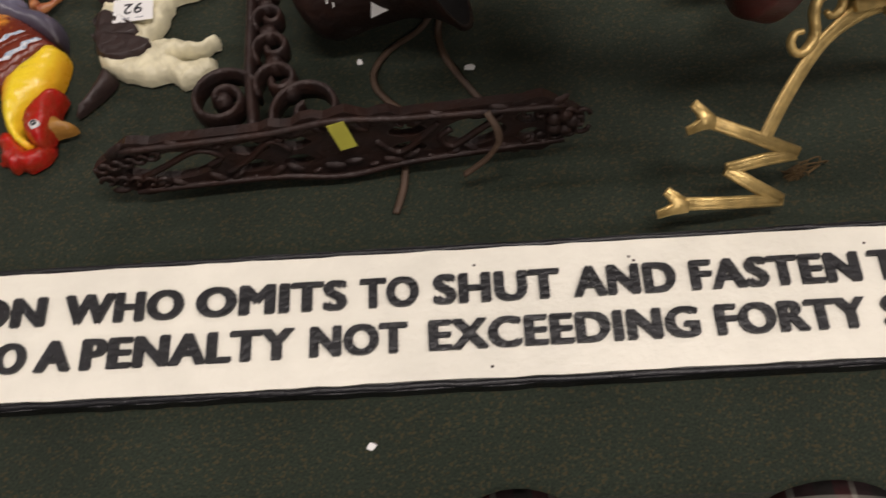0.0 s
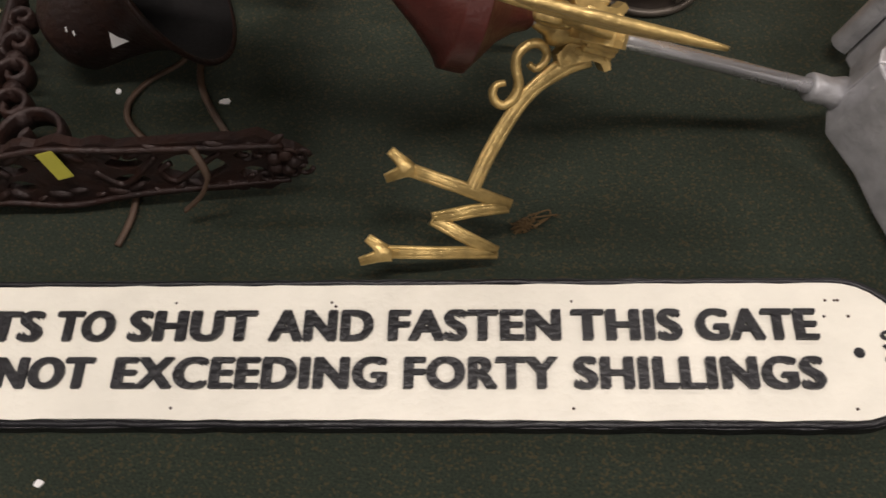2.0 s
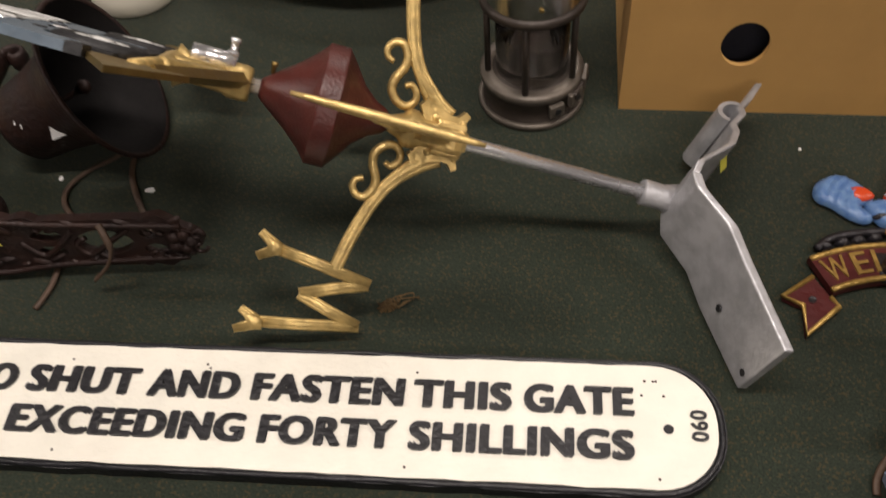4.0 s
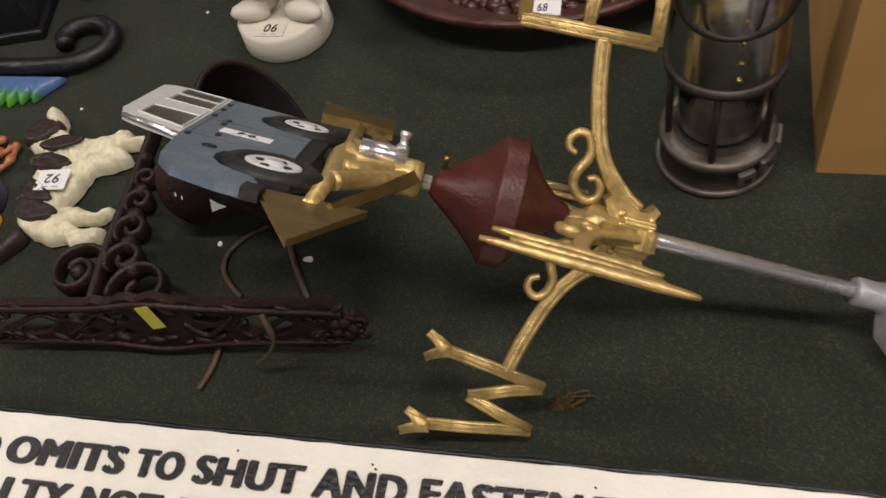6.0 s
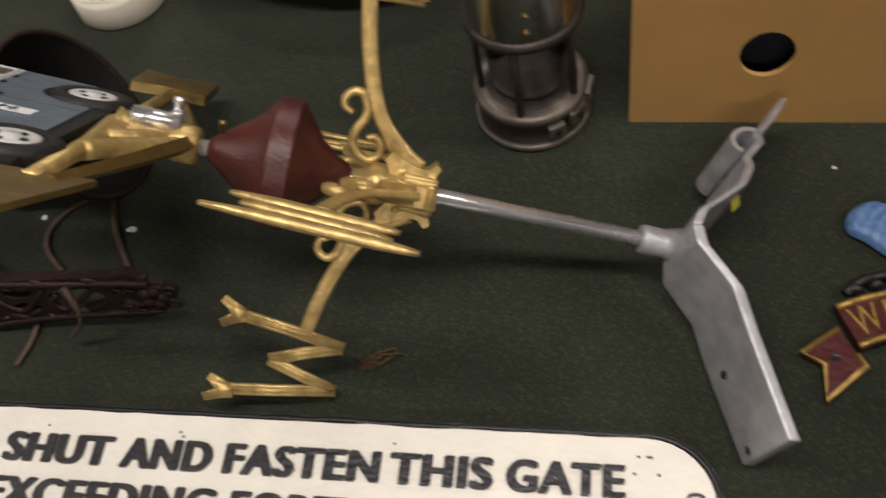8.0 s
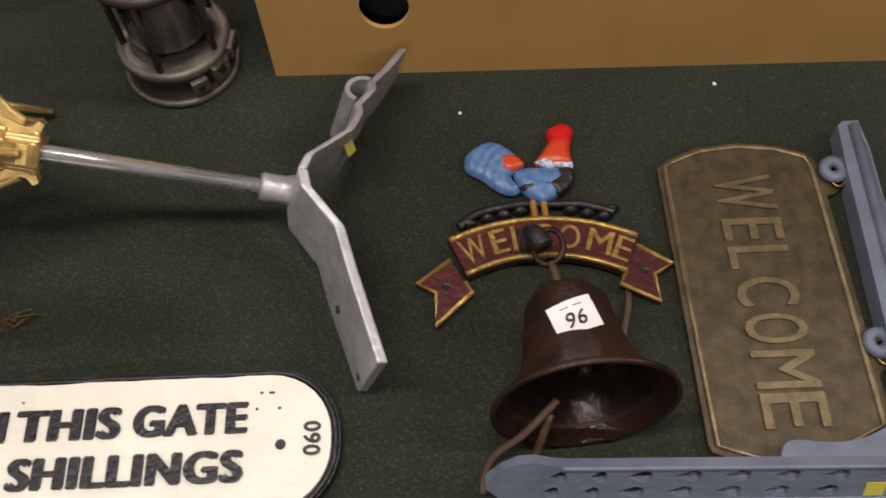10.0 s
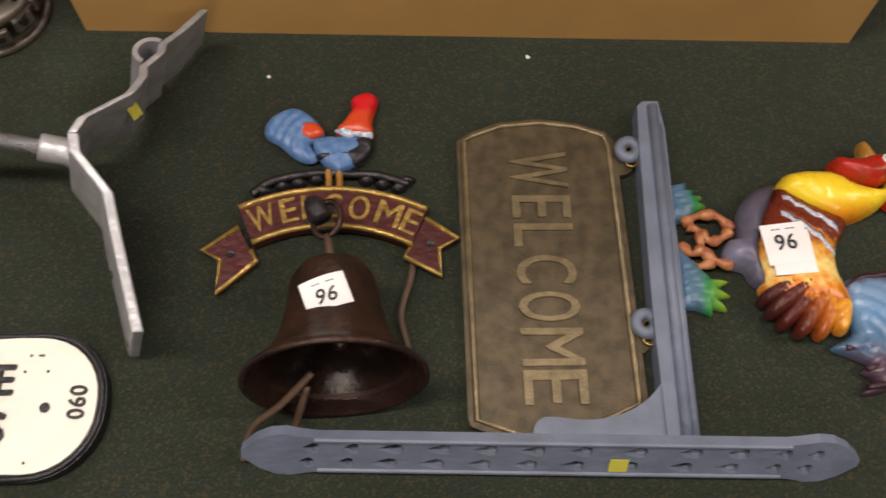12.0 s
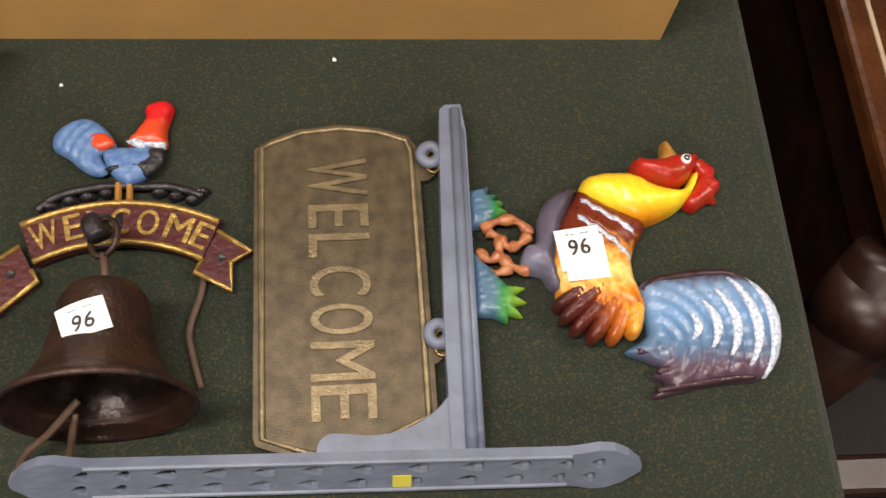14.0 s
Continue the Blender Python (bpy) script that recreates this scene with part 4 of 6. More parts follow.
def cockerel(parent, m, lot, leaves=True):
    def add(name, bm, mat, label="", up=None):
        ob = part(name, bm, mat, up or parent, label, True)
        if up is None:
            ob.matrix_local = m
        return ob

    def feather(x, y):
        r = math.hypot(x - 0.02, y + 0.03)
        return 0.0012 * math.sin(r * 640) + 0.0007 * math.sin(math.atan2(y + 0.03, x - 0.02) * 46)
    tail_line = [(18, 15), (27, 21), (43, 23), (64, 25), (84, 25), (101, 18), (113, 5), (118, -10), (115, -28), (109, -43), (95, -55), (73, -56), (47, -60), (22, -65), (18, -63), (29, -56), (20, -49), (26, -43), (5, -34), (5, -30), (20, -21), (19, -5)]
    tail = add("tail", relief(mm(tail_line), 0.002, 0.013, 0.014, 0.0025, feather, 0.0006, 2), TAIL_PAINT, "blue and white striped tail")
    for k, (r, a0, a1, w) in enumerate([(16, -38, 34, 3.0), (30, -34, 38, 3.2), (44, -32, 40, 3.4), (59, -32, 40, 3.5), (72, -34, 33, 4.0)]):
        arc = [(0.0 + 30 + (r + 8) * math.cos(radians(a)), -17 + (r + 2) * 0.72 * math.sin(radians(a)) * 1.25) for a in (a0 + (a1 - a0) * i / 10 for i in range(11))]
        width = [w * math.sin(math.pi * (0.06 + 0.88 * i / 10)) ** 0.7 for i in range(11)]
        out = [(x - d, y) for (x, y), d in zip(arc, width)] + [(x + d, y) for (x, y), d in zip(arc[::-1], width[::-1])]
        add("feather_stripe", relief(mm(out), 0.0146, 0.0022, 0.004, 0.0022, None, 0.0006, 1, (mm(tail_line), 0.002, 0.013, 0.014, 2)), WHITE_STROKE, "", tail)
    for rim in ([(20, 12), (30, 19), (46, 21.5), (64, 23.5), (83, 23.5), (98, 17)], [(20, -61), (45, -57), (70, -54), (90, -53)], [(22, -48), (40, -44), (60, -42)], [(10, -33), (26, -33), (44, -34)]):
        add("dark_feather", tube(curve([(x / 1000, y / 1000, 0.0105) for x, y in rim], 4), [0.0034 - 0.0014 * abs(2 * i / (4 * (len(rim) - 1)) - 1) for i in range(4 * (len(rim) - 1) + 1)], 7), WING_DARK, "", tail)
    thigh = [(-50, 71), (-41, 85), (-24, 93), (-20, 90), (-28, 73), (-34, 60), (-40, 33), (-38, 12), (-47, 17), (-51, 25), (-63, 29), (-65, 38), (-60, 48), (-53, 50)]
    add("thigh", relief(mm(thigh), 0.002, 0.022, 0.012, 0.003, None, 0.0008), THIGH_PAINT, "grey feathered thighs")
    body_line = [(-18, 90), (-6, 82), (8, 74), (22, 68), (28, 60), (20, 48), (14, 33), (16, 15), (20, 2), (17, -8), (0, -12), (-24, -9), (-40, -1), (-42, 14), (-46, 33), (-42, 52), (-32, 71), (-22, 87)]
    body = add("body", relief(mm(body_line), 0.002, 0.024, 0.026, 0.003, lambda x, y: 0.0008 * math.sin((y + 0.6 * x) * 900), 0.0008, 2), BODY_PAINT, "brown and yellow feathered body")
    neck = [(-16, 96), (-7, 102), (22, 103), (39, 93), (60, 90), (70, 104), (74, 100), (63, 82), (46, 70), (23, 62), (9, 67), (-5, 76), (-18, 84)]
    add("neck", relief(mm(neck), 0.002, 0.0265, 0.02, 0.003, lambda x, y: 0.0006 * math.sin((x + 0.4 * y) * 700), 0.0007), NECK_PAINT, "bright yellow and orange neck")
    for y0, y1, dx in ((84, 58, 0), (70, 40, -4)):
        for off, mat, w in ((0, BODY_PAINT, 3.2), (-6, WHITE_STROKE, 2.0)):
            line = [(-20 + dx + 36 * i / 9, y0 + off + (y1 - y0) * i / 9 + 1.5 * math.sin(i * 2.4)) for i in range(10)]
            out = [(x, y + w) for x, y in line] + [(x, y - w) for x, y in line[::-1]]
            add("wing_bar", relief(mm(out), 0.0235, 0.001, 0.003, 0.0022, None, 0.0006, 1, (mm(body_line), 0.002, 0.024, 0.026, 2)), mat, "", body)
    for k, (tx, ty) in enumerate([(-46, -2), (-43, -12), (-35, -20), (-24, -27), (-9, -28), (6, -25)]):
        rx, ry = -16 + 5.5 * k, 16 - 3.2 * k
        ux, uy = tx - rx, ty - ry
        ln = math.hypot(ux, uy)
        nx, ny = -uy / ln, ux / ln
        fe = [(rx + nx * 6, ry + ny * 6), (rx + ux * 0.6 + nx * 6.5, ry + uy * 0.6 + ny * 6.5), (rx + ux * 0.92 + nx * 4, ry + uy * 0.92 + ny * 4), (tx, ty), (rx + ux * 0.92 - nx * 4, ry + uy * 0.92 - ny * 4), (rx + ux * 0.6 - nx * 6.5, ry + uy * 0.6 - ny * 6.5), (rx - nx * 6, ry - ny * 6)]
        rib = lambda x, y, nx=nx, ny=ny: 0.0016 * math.sin((x * nx + y * ny) * 2600)
        add("wing_feather", relief(mm(fe), 0.008 + 0.002 * (k % 2), 0.0165 - 0.0005 * k, 0.007, 0.0018, rib, 0.0007), WING_PAINT, "", body)
    head = [(23, 110), (27, 114), (37, 113), (46, 114), (61, 117), (74, 115), (70, 105), (63, 96), (52, 91), (39, 93), (25, 101)]
    hd = add("head", relief(mm(head), 0.006, 0.022, 0.01, 0.0025, None, 0.0012), COMB_PAINT, "red head and wattles")
    add("beak", relief(mm([(45, 112), (48, 121), (50, 130), (54, 128), (59, 118), (62, 112), (54, 108)]), 0.006, 0.016, 0.006, 0.0025), BEAK_PAINT, "ochre beak", hd)
    comb = [(65, 117), (78, 117), (84, 112), (89, 106), (87, 99), (91, 96), (89, 90), (85, 87), (86, 81), (80, 82), (70, 75), (64, 76), (61, 83), (74, 100)]
    add("comb", relief(mm(comb), 0.003, 0.014, 0.006, 0.0025, lambda x, y: 0.0012 * math.sin(math.atan2(y - 0.1, x - 0.06) * 22), 0.0006, 2), COMB_PAINT, "serrated red comb", hd)
    add("eye", lathe([(0, 0.0295), (0.0034, 0.029), (0.0039, 0.027), (0.0039, 0.02), (0, 0.02)], 20, pose(0.061, 0.108, 0)), PAPER, "white ringed eye", hd)
    add("pupil", lathe([(0.001, 0.0302), (0.0023, 0.0299), (0.0023, 0.0285), (0.001, 0.0285), (0.001, 0.0302)], 16, pose(0.061, 0.108, 0)), INK, "", hd)
    legs = [[(-56, 57, 8), (-66, 68, 9), (-80, 68, 9), (-92, 62, 8)], [(-58, 56, 10), (-66, 49, 10), (-74, 48, 9), (-79, 55, 8)], [(-60, 28, 10), (-72, 32, 10), (-80, 42, 9), (-80, 55, 8), (-88, 60, 8)], [(-80, 42, 9), (-88, 38, 8), (-96, 46, 8)], [(-72, 32, 8), (-84, 28, 7), (-94, 30, 7)]]
    for lg in legs:
        add("toe", tube(curve([(x / 1000, y / 1000, z / 1000) for x, y, z in lg], 4), [0.0036 + 0.0012 * math.sin(i * 1.3) for i in range(4 * len(lg) - 3)], 8), BRANCH_PAINT, "orange gnarled toe")
    for base, line in () if not leaves else (("upper", [(-101, 93), (-90, 96), (-84, 97), (-86, 91), (-78, 91), (-82, 86), (-74, 84), (-78, 80), (-72, 77), (-80, 72), (-88, 65), (-101, 63)]), ("lower", [(-101, 48), (-92, 37), (-82, 26), (-76, 19), (-63, 17), (-72, 12), (-63, 6), (-73, 4), (-67, -5), (-77, -3), (-78, -9), (-88, -4), (-101, -4)])):
        add("leaves", relief(mm(line), 0.002, 0.012, 0.008, 0.0025, lambda x, y: 0.0026 * math.sin(y * 1100 - x * 300), 0.0005, 1), LEAF_PAINT, "green and blue cast leaves")
    if lot:
        sticker(parent, m @ pose(-0.023, 0.031, 0.0275, 4, 0, 6), 0.03, 0.032, "", 0, smallprint=False)
        top = sticker(parent, m @ pose(-0.0265, 0.0375, 0.0285, 4, 0, 8), 0.032, 0.03, "", 0)
        part("number", moved(word(lot, 0.0155, 0.0115, 0.0003, heavy=0.02), m @ pose(-0.034, 0.0315, 0.0291, 4, 0, 8)), INK, top)


def welcome_bracket():
    b = thing("hanging_sign_bracket", pose(-0.0005, 0.002, 0), "grey-blue painted sign bracket with colourful cockerel", "bracket")
    prof = [(0.9335, 0.606), (0.9375, 0.61), (0.9495, 0.6105), (0.9525, 0.586), (0.951, 0.351), (0.93, 0.351), (0.929, 0.44), (0.932, 0.575)]
    beam = part("beam", slab(prof, 0.002, 0.02, 0.002), GREY, b)
    part("beam_ridge", tube([(0.945, 0.606, 0.02), (0.943, 0.352, 0.02)], 0.0042, 8), GREY, beam, smooth=True)
    part("beam_ridge", tube([(0.949, 0.59, 0.018), (0.949, 0.352, 0.018)], 0.003, 8), GREY, beam, smooth=True)
    gus = curve([(0.931, 0.39, 0), (0.92, 0.378, 0), (0.902, 0.368, 0), (0.88, 0.364, 0), (0.856, 0.366, 0), (0.848, 0.364, 0), (0.844, 0.358, 0), (0.844, 0.351, 0)], 4)
    part("gusset", slab([(p.x, p.y) for p in gus] + [(0.932, 0.351)], 0.006, 0.018, 0.0015), GREY, b)
    for y in (0.572, 0.433):
        part("sign_eye", tube([(0.9255 + 0.0068 * math.cos(a), y + 0.0072 * math.sin(a), 0.012) for a in (2 * math.pi * k / 20 for k in range(20))], 0.0042, 8, closed=True), GREY, b, smooth=True)
    # pierced wall plate, leaning on its lower edge
    L = 0.197
    n = 40
    up, lo = [], []
    for k in range(n + 1):
        x = -L + 2 * L * k / n
        e = L - abs(x)
        h = 0.0165 if e > 0.045 else (0.0205 if e > 0.022 else 0.0205 * math.sqrt(max(e, 0.0005) / 0.022))
        if 0.03 < e <= 0.045:
            h = 0.0165 + 0.004 * (0.045 - e) / 0.015
        up.append((x, h))
        lo.append((x, -h))
    holes = []
    for c in (-0.155, -0.13, -0.105, -0.075, -0.045, -0.015, 0.015, 0.05, 0.085, 0.115, 0.145, 0.165):
        for s in (-1, 1):
            w = 0.0086 if abs(c) < 0.13 else 0.0056
            holes.append([(c + s * 0.002 + w * math.cos(a), s * 0.0071 + 0.0042 * math.sin(a) + 0.0018 * math.sin(2 * a)) for a in (2 * math.pi * k / 10 for k in range(10))])
    pm = pose(0.8545, 0.341, 0.0185, 64, 0, -0.6)
    plate = part("wall_plate", moved(slab(lo + up[::-1], -0.004, 0.003, 0.0012, holes), pm), GREY, b, "pierced grey-blue wall plate")
    for s in (-1, 1):
        part("plate_rim", moved(tube([(-0.15, s * 0.0148, 0.003), (0.15, s * 0.0148, 0.003)], 0.0016, 6), pm), GREY, plate)
    part("price_dot", moved(slab([(-0.006, -0.006), (0.006, -0.006), (0.006, 0.006), (-0.006, 0.006)], 0.0036, 0.0042), pm @ pose(0.043, -0.005, 0)), YELLOW, plate, "small yellow price sticker")
    cockerel(b, pose(1.0525, 0.45, 0.0), "96")


welcome_bracket()


def bronze_sign():
    s = thing("bronze_welcome_sign", pose(0.8535, 0.4805, 0.0), "dark bronze cast welcome sign with raised letters", "sign")
    out = [(-58, 101), (-50, 108), (-27, 118), (5, 122), (34, 119), (56, 111), (61, 104), (63, 98), (69, -102), (62, -110), (37, -118), (8, -126), (-14, -128), (-42, -120), (-50, -117), (-52, -112)]
    part("panel", slab(mm(out), 0.001, 0.008, 0.0012), BRONZE, s)
    rim = [(-53, 101), (-46, 106), (-24, 115), (5, 118.5), (33, 115.5), (54, 108), (57.5, 98), (63, -101), (36, -113.5), (7, -121.5), (-14, -123.5), (-46, -113)]
    part("rim", tube([(x, y, 0.008) for x, y in mm(rim)], 0.0024, 6, closed=True), BRONZE_HI, s, "rubbed bright rim", True)
    spots = [("W", 91, 61), ("E", 54, 36), ("L", 31, 13), ("C", 6, -16), ("O", -22, -44), ("M", -49, -76), ("E", -79, -103)]
    for ch, a, b in spots:
        x = -19 + (94 - a) * 0.026
        part("letter", moved(word(ch, (a - b) / 1000, 0.043, 0.003, heavy=0.01), pose(x / 1000, a / 1000, 0.0074, 0, 0, -89)), BRONZE_HI, s)
    for y in (0.088, -0.052):
        part("lug", slab([(0.062, y + 0.01), (0.074, y + 0.004), (0.078, y - 0.006), (0.07, y - 0.013), (0.064, y - 0.014)], 0.002, 0.007, 0.001), BRONZE, s)
        for k in range(3):
            cx, cy = 0.0735, y - 0.004 + 0.0045 * k
            part("chain_link", tube([(cx + (0.0035 if k % 2 else 0.0042) * math.cos(a), cy + 0.0045 * math.sin(a), 0.0105 + (0.003 * math.cos(a) if k % 2 else 0)) for a in (2 * math.pi * i / 14 for i in range(14))], 0.0011, 6, closed=True), BRASS, s, smooth=True)


bronze_sign()


# ---- bells ----
def bell_parts(parent, m, r, length, mat, inside=None):
    k = r / 0.063
    prof = [(0, length), (0.012 * k, length), (0.024 * k, length - 0.003), (0.03 * k, length - 0.012), (0.033 * k, length * 0.6), (0.038 * k, length * 0.35), (0.047 * k, length * 0.15), (0.058 * k, 0.004), (r, 0.0), (r, -0.003), (0.06 * k, -0.003), (0.053 * k, 0.006), (0.043 * k, length * 0.17), (0.034 * k, length * 0.36), (0.029 * k, length * 0.6), (0.025 * k, length - 0.012), (0, length - 0.007)]
    part("bell", moved(lathe(prof, 56), m), mat, parent, "dark brown cast bell", True)
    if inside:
        # inner skin darker than the casting, as painted-in shade of the mouth
        inner_shade = [(0.0595 * k, -0.0024), (0.0525 * k, 0.0065), (0.0425 * k, length * 0.17), (0.0335 * k, length * 0.36), (0.0285 * k, length * 0.6), (0.0245 * k, length - 0.0125), (0, length - 0.0078)]
        part("bell_inside", moved(lathe(inner_shade, 56), m), inside, parent, "bell inside with shade put into its colour", True)
    part("clapper", moved(join(tube([(0, 0, length - 0.01), (0, 0.004, 0.02)], 0.0022, 8), lathe([(0, 0.006), (0.005, 0.008), (0.0065, 0.012), (0.005, 0.017), (0, 0.02)], 20, pose(0, 0.004, 0.012))), m), mat, parent, smooth=True)


# glossy brown, darkened to carry the shade inside the bell
BELL_INSIDE = material("brown_bell_shade", (0.028, 0.014, 0.01), 0.24, 0.2, 45, 0.4, 0.3, 200)
RIB_RED = material("ribbon_maroon", (0.075, 0.012, 0.012), 0.4, 0, 80, 0.3, 0.4, 200)
RIB_GOLD = material("ribbon_gold", (0.5, 0.32, 0.09), 0.38, 0.6, 150, 0.4, 0.5, 260)
BIRD_BLUE = material("bird_blue", (0.06, 0.14, 0.33), 0.4, 0, 160, 0.4, 0.5, 240, color2=(0.12, 0.22, 0.4))
BIRD_RED = stripes_material("bird_red", [(0, (0.55, 0.06, 0.015)), (0.45, (0.55, 0.05, 0.015)), (0.6, (0.55, 0.008, 0.012)), (1, (0.55, 0.008, 0.015))], 1, 0.085, 0.124, 0.35, 0.05)
BIRD_DARK = material("bird_black", (0.015, 0.013, 0.016), 0.4, 0, 90, 0.3, 0.5)


def welcome_bell():
    b = thing("welcome_bell", pose(0.706, 0.499, 0), "painted cockerel welcome bracket with brown hanging bell", "bell")
    cx, cy, R0, R1 = 0.0, -0.112, 0.153, 0.119

    def arc(r, a0, a1, n=16):
        return [(cx + r * math.cos(radians(a0 + (a1 - a0) * k / n)), cy + r * math.sin(radians(a0 + (a1 - a0) * k / n))) for k in range(n + 1)]
    band = arc(R0, 117, 63.5) + arc(R1, 62, 118)
    rib = part("ribbon", slab(band, 0.004, 0.011, 0.001), RIB_RED, b, "maroon ribbon with gilded edges")
    tl = mm([(-68, 8), (-92, -11), (-78, -18), (-79, -43), (-53, -18), (-58, -10)])
    tr = mm([(66, 17), (90, 1), (76, -7), (78, -28), (52, -14), (57, -4)])
    for t in (tl, tr):
        end = part("ribbon_tail", slab(t, 0.002, 0.0085, 0.001), RIB_RED, rib)
    for line in (arc(R0 - 0.0022, 117, 63.5), arc(R1 + 0.0022, 62, 118)):
        part("gilt_edge", tube([(x, y, 0.011) for x, y in line], 0.0024, 6), RIB_GOLD, rib, smooth=True)
    for t in (tl, tr):
        part("gilt_edge", tube([(x, y, 0.0085) for x, y in t], 0.0021, 6), RIB_GOLD, rib, smooth=True)
        c = (sum(p[0] for p in t) / 6, sum(p[1] for p in t) / 6)
        part("screw_hole", lathe([(0, 0.0085), (0.0026, 0.0085), (0.003, 0.0095), (0, 0.0092)], 12, pose(c[0], c[1] + 0.002, 0)), BIRD_DARK, rib)
    for ch, a, w in (("W", 112, 19), ("E", 103.8, 12), ("L", 97.5, 11), ("C", 90.5, 14), ("O", 82.2, 15), ("M", 73, 18), ("E", 65.8, 12)):
        an = radians(a)
        m = pose(cx + (R1 + 0.0075) * math.cos(an), cy + (R1 + 0.0075) * math.sin(an), 0.0105, 0, 0, a - 90) @ pose(-w / 2000, 0, 0)
        part("letter", moved(word(ch, w / 1000, 0.0195, 0.002, heavy=0.014), m), RIB_GOLD, rib)
    # cockerel and perch
    bird = part("bird_body", relief(mm([(-19, 80), (-10, 85), (-2, 85), (9, 85), (25, 83), (24, 74), (14, 62), (10, 59), (2, 53), (-7, 59), (-14, 67)]), 0.004, 0.01, 0.01, 0.0022, None, 0.0008), BIRD_BLUE, b, "blue painted cockerel body", True)
    part("bird_tail", relief(mm([(-54, 84), (-56, 94), (-50, 104), (-39, 110), (-29, 109), (-17, 99), (-11, 89), (-12, 85), (-21, 79), (-14, 67), (-22, 63), (-33, 68), (-44, 78)]), 0.004, 0.008, 0.01, 0.0022, lambda x, y: 0.0012 * math.sin(math.hypot(x + 0.01, y - 0.075) * 900), 0.0004), BIRD_BLUE, bird, "", True)
    part("tail_patch", relief(mm([(-29, 92), (-26, 96), (-18, 96), (-11, 89), (-13, 85), (-22, 82), (-28, 86)]), 0.009, 0.004, 0.004, 0.002), BIRD_RED, bird, "orange tail patch", True)
    part("bird_neck", relief(mm([(-2, 88), (2, 97), (9, 109), (8, 118), (13, 122), (19, 124), (26, 123), (29, 118), (27, 109), (25, 99), (26, 86), (14, 85)]), 0.004, 0.011, 0.008, 0.0022, None, 0.0006), BIRD_RED, bird, "red neck and comb", True)
    part("bird_collar", relief(mm([(-3, 89), (4, 91), (12, 88), (26, 88), (26, 83), (20, 82), (14, 85), (8, 82), (2, 86)]), 0.009, 0.006, 0.003, 0.002, None, 0.001, 1), WHITE_STROKE, bird, "white collar", True)
    part("bird_wing", relief(mm([(-16, 67), (-4, 71), (10, 74), (14, 83), (26, 82), (25, 70), (15, 60), (8, 64), (-6, 63)]), 0.008, 0.006, 0.005, 0.002, None, 0.0008), BIRD_DARK, bird, "black wing", True)
    for x in (-6, 2):
        part("bird_leg", tube([(x / 1000, 0.056, 0.008), (x / 1000 + 0.001, 0.042, 0.008)], 0.0024, 6), BEAK_PAINT, bird)
    perch = tube(curve([(x / 1000, y / 1000, 0.006) for x, y in [(-61, 36), (-50, 46), (-32, 52), (-10, 55), (10, 54), (28, 54), (44, 50), (54, 46)]], 4), 0.0031, 7)
    leaves = [relief(mm([(x - 6, y), (x, y + 5), (x + 7, y + 1), (x, y - 4)]), 0.001, 0.008, 0.004, 0.003) for x, y in ((-54, 40), (-40, 44), (-28, 47), (-15, 50), (22, 50), (34, 47), (46, 44), (52, 50))]
    part("perch", join(perch, *leaves), BIRD_DARK, b, "black cast branch", True)
    # arm, ring and bell
    part("arm", join(tube(curve([(-0.012, 0.016, 0.01), (-0.012, 0.014, 0.03), (-0.01, 0.008, 0.042), (-0.004, -0.002, 0.044)], 5), 0.0075, 10), box(0.022, 0.026, 0.006, (-0.01, 0.018, 0.009), 0.002)), BIRD_DARK, b, smooth=True)
    part("ring", tube([(-0.001 + 0.0095 * math.cos(a), -0.002 + 0.0135 * math.sin(a), 0.043 + 0.004 * math.cos(a)) for a in (2 * math.pi * k / 24 for k in range(24))], 0.0022, 8, closed=True), RUST, b, "iron hanging ring", True)
    part("shackle", tube([(0.0, -0.014, 0.043), (0.003, -0.03, 0.045), (0.0045, -0.046, 0.05)], 0.0028, 8), LEATHER, b, smooth=True)
    m = Matrix.Translation((0.0115, -0.118, 0.059)) @ Vector((-0.08, 1, -0.12)).to_track_quat("Z", "X").to_matrix().to_4x4()
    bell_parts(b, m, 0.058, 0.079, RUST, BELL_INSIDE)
    curved_label(b, m @ Matrix(((0, 0, 1, 0.0348), (1, 0, 0, -0.002), (0, 1, 0, 0.041), (0, 0, 0, 1))) @ pose(0, 0, 0, 8, 0, 0) @ pose(0, 0, 0, 0, 0, 17), 0.029, 0.0215, 0.034, "96", 0.0098)
    cord = [(0.058, -0.012, 0.003), (0.056, -0.03, 0.004), (0.05, -0.055, 0.004), (0.054, -0.075, 0.004), (0.06, -0.095, 0.003)]
    part("cord", tube(curve(cord, 5), 0.0027, 6, 0.5), LEATHER, b, "flat brown leather cord", True)
    cord = [(-0.004, -0.112, 0.05), (-0.024, -0.128, 0.034), (-0.042, -0.137, 0.018), (-0.049, -0.148, 0.008), (-0.05, -0.158, 0.004)]
    part("cord", tube(curve(cord, 5), 0.0027, 6, 0.5), LEATHER, b, "flat brown leather cord", True)
    cord = [(-0.008, -0.118, 0.04), (-0.018, -0.14, 0.012), (-0.024, -0.15, 0.004)]
    part("cord", tube(curve(cord, 5), 0.0027, 6, 0.5), LEATHER, b, "flat brown leather cord", True)


welcome_bell()


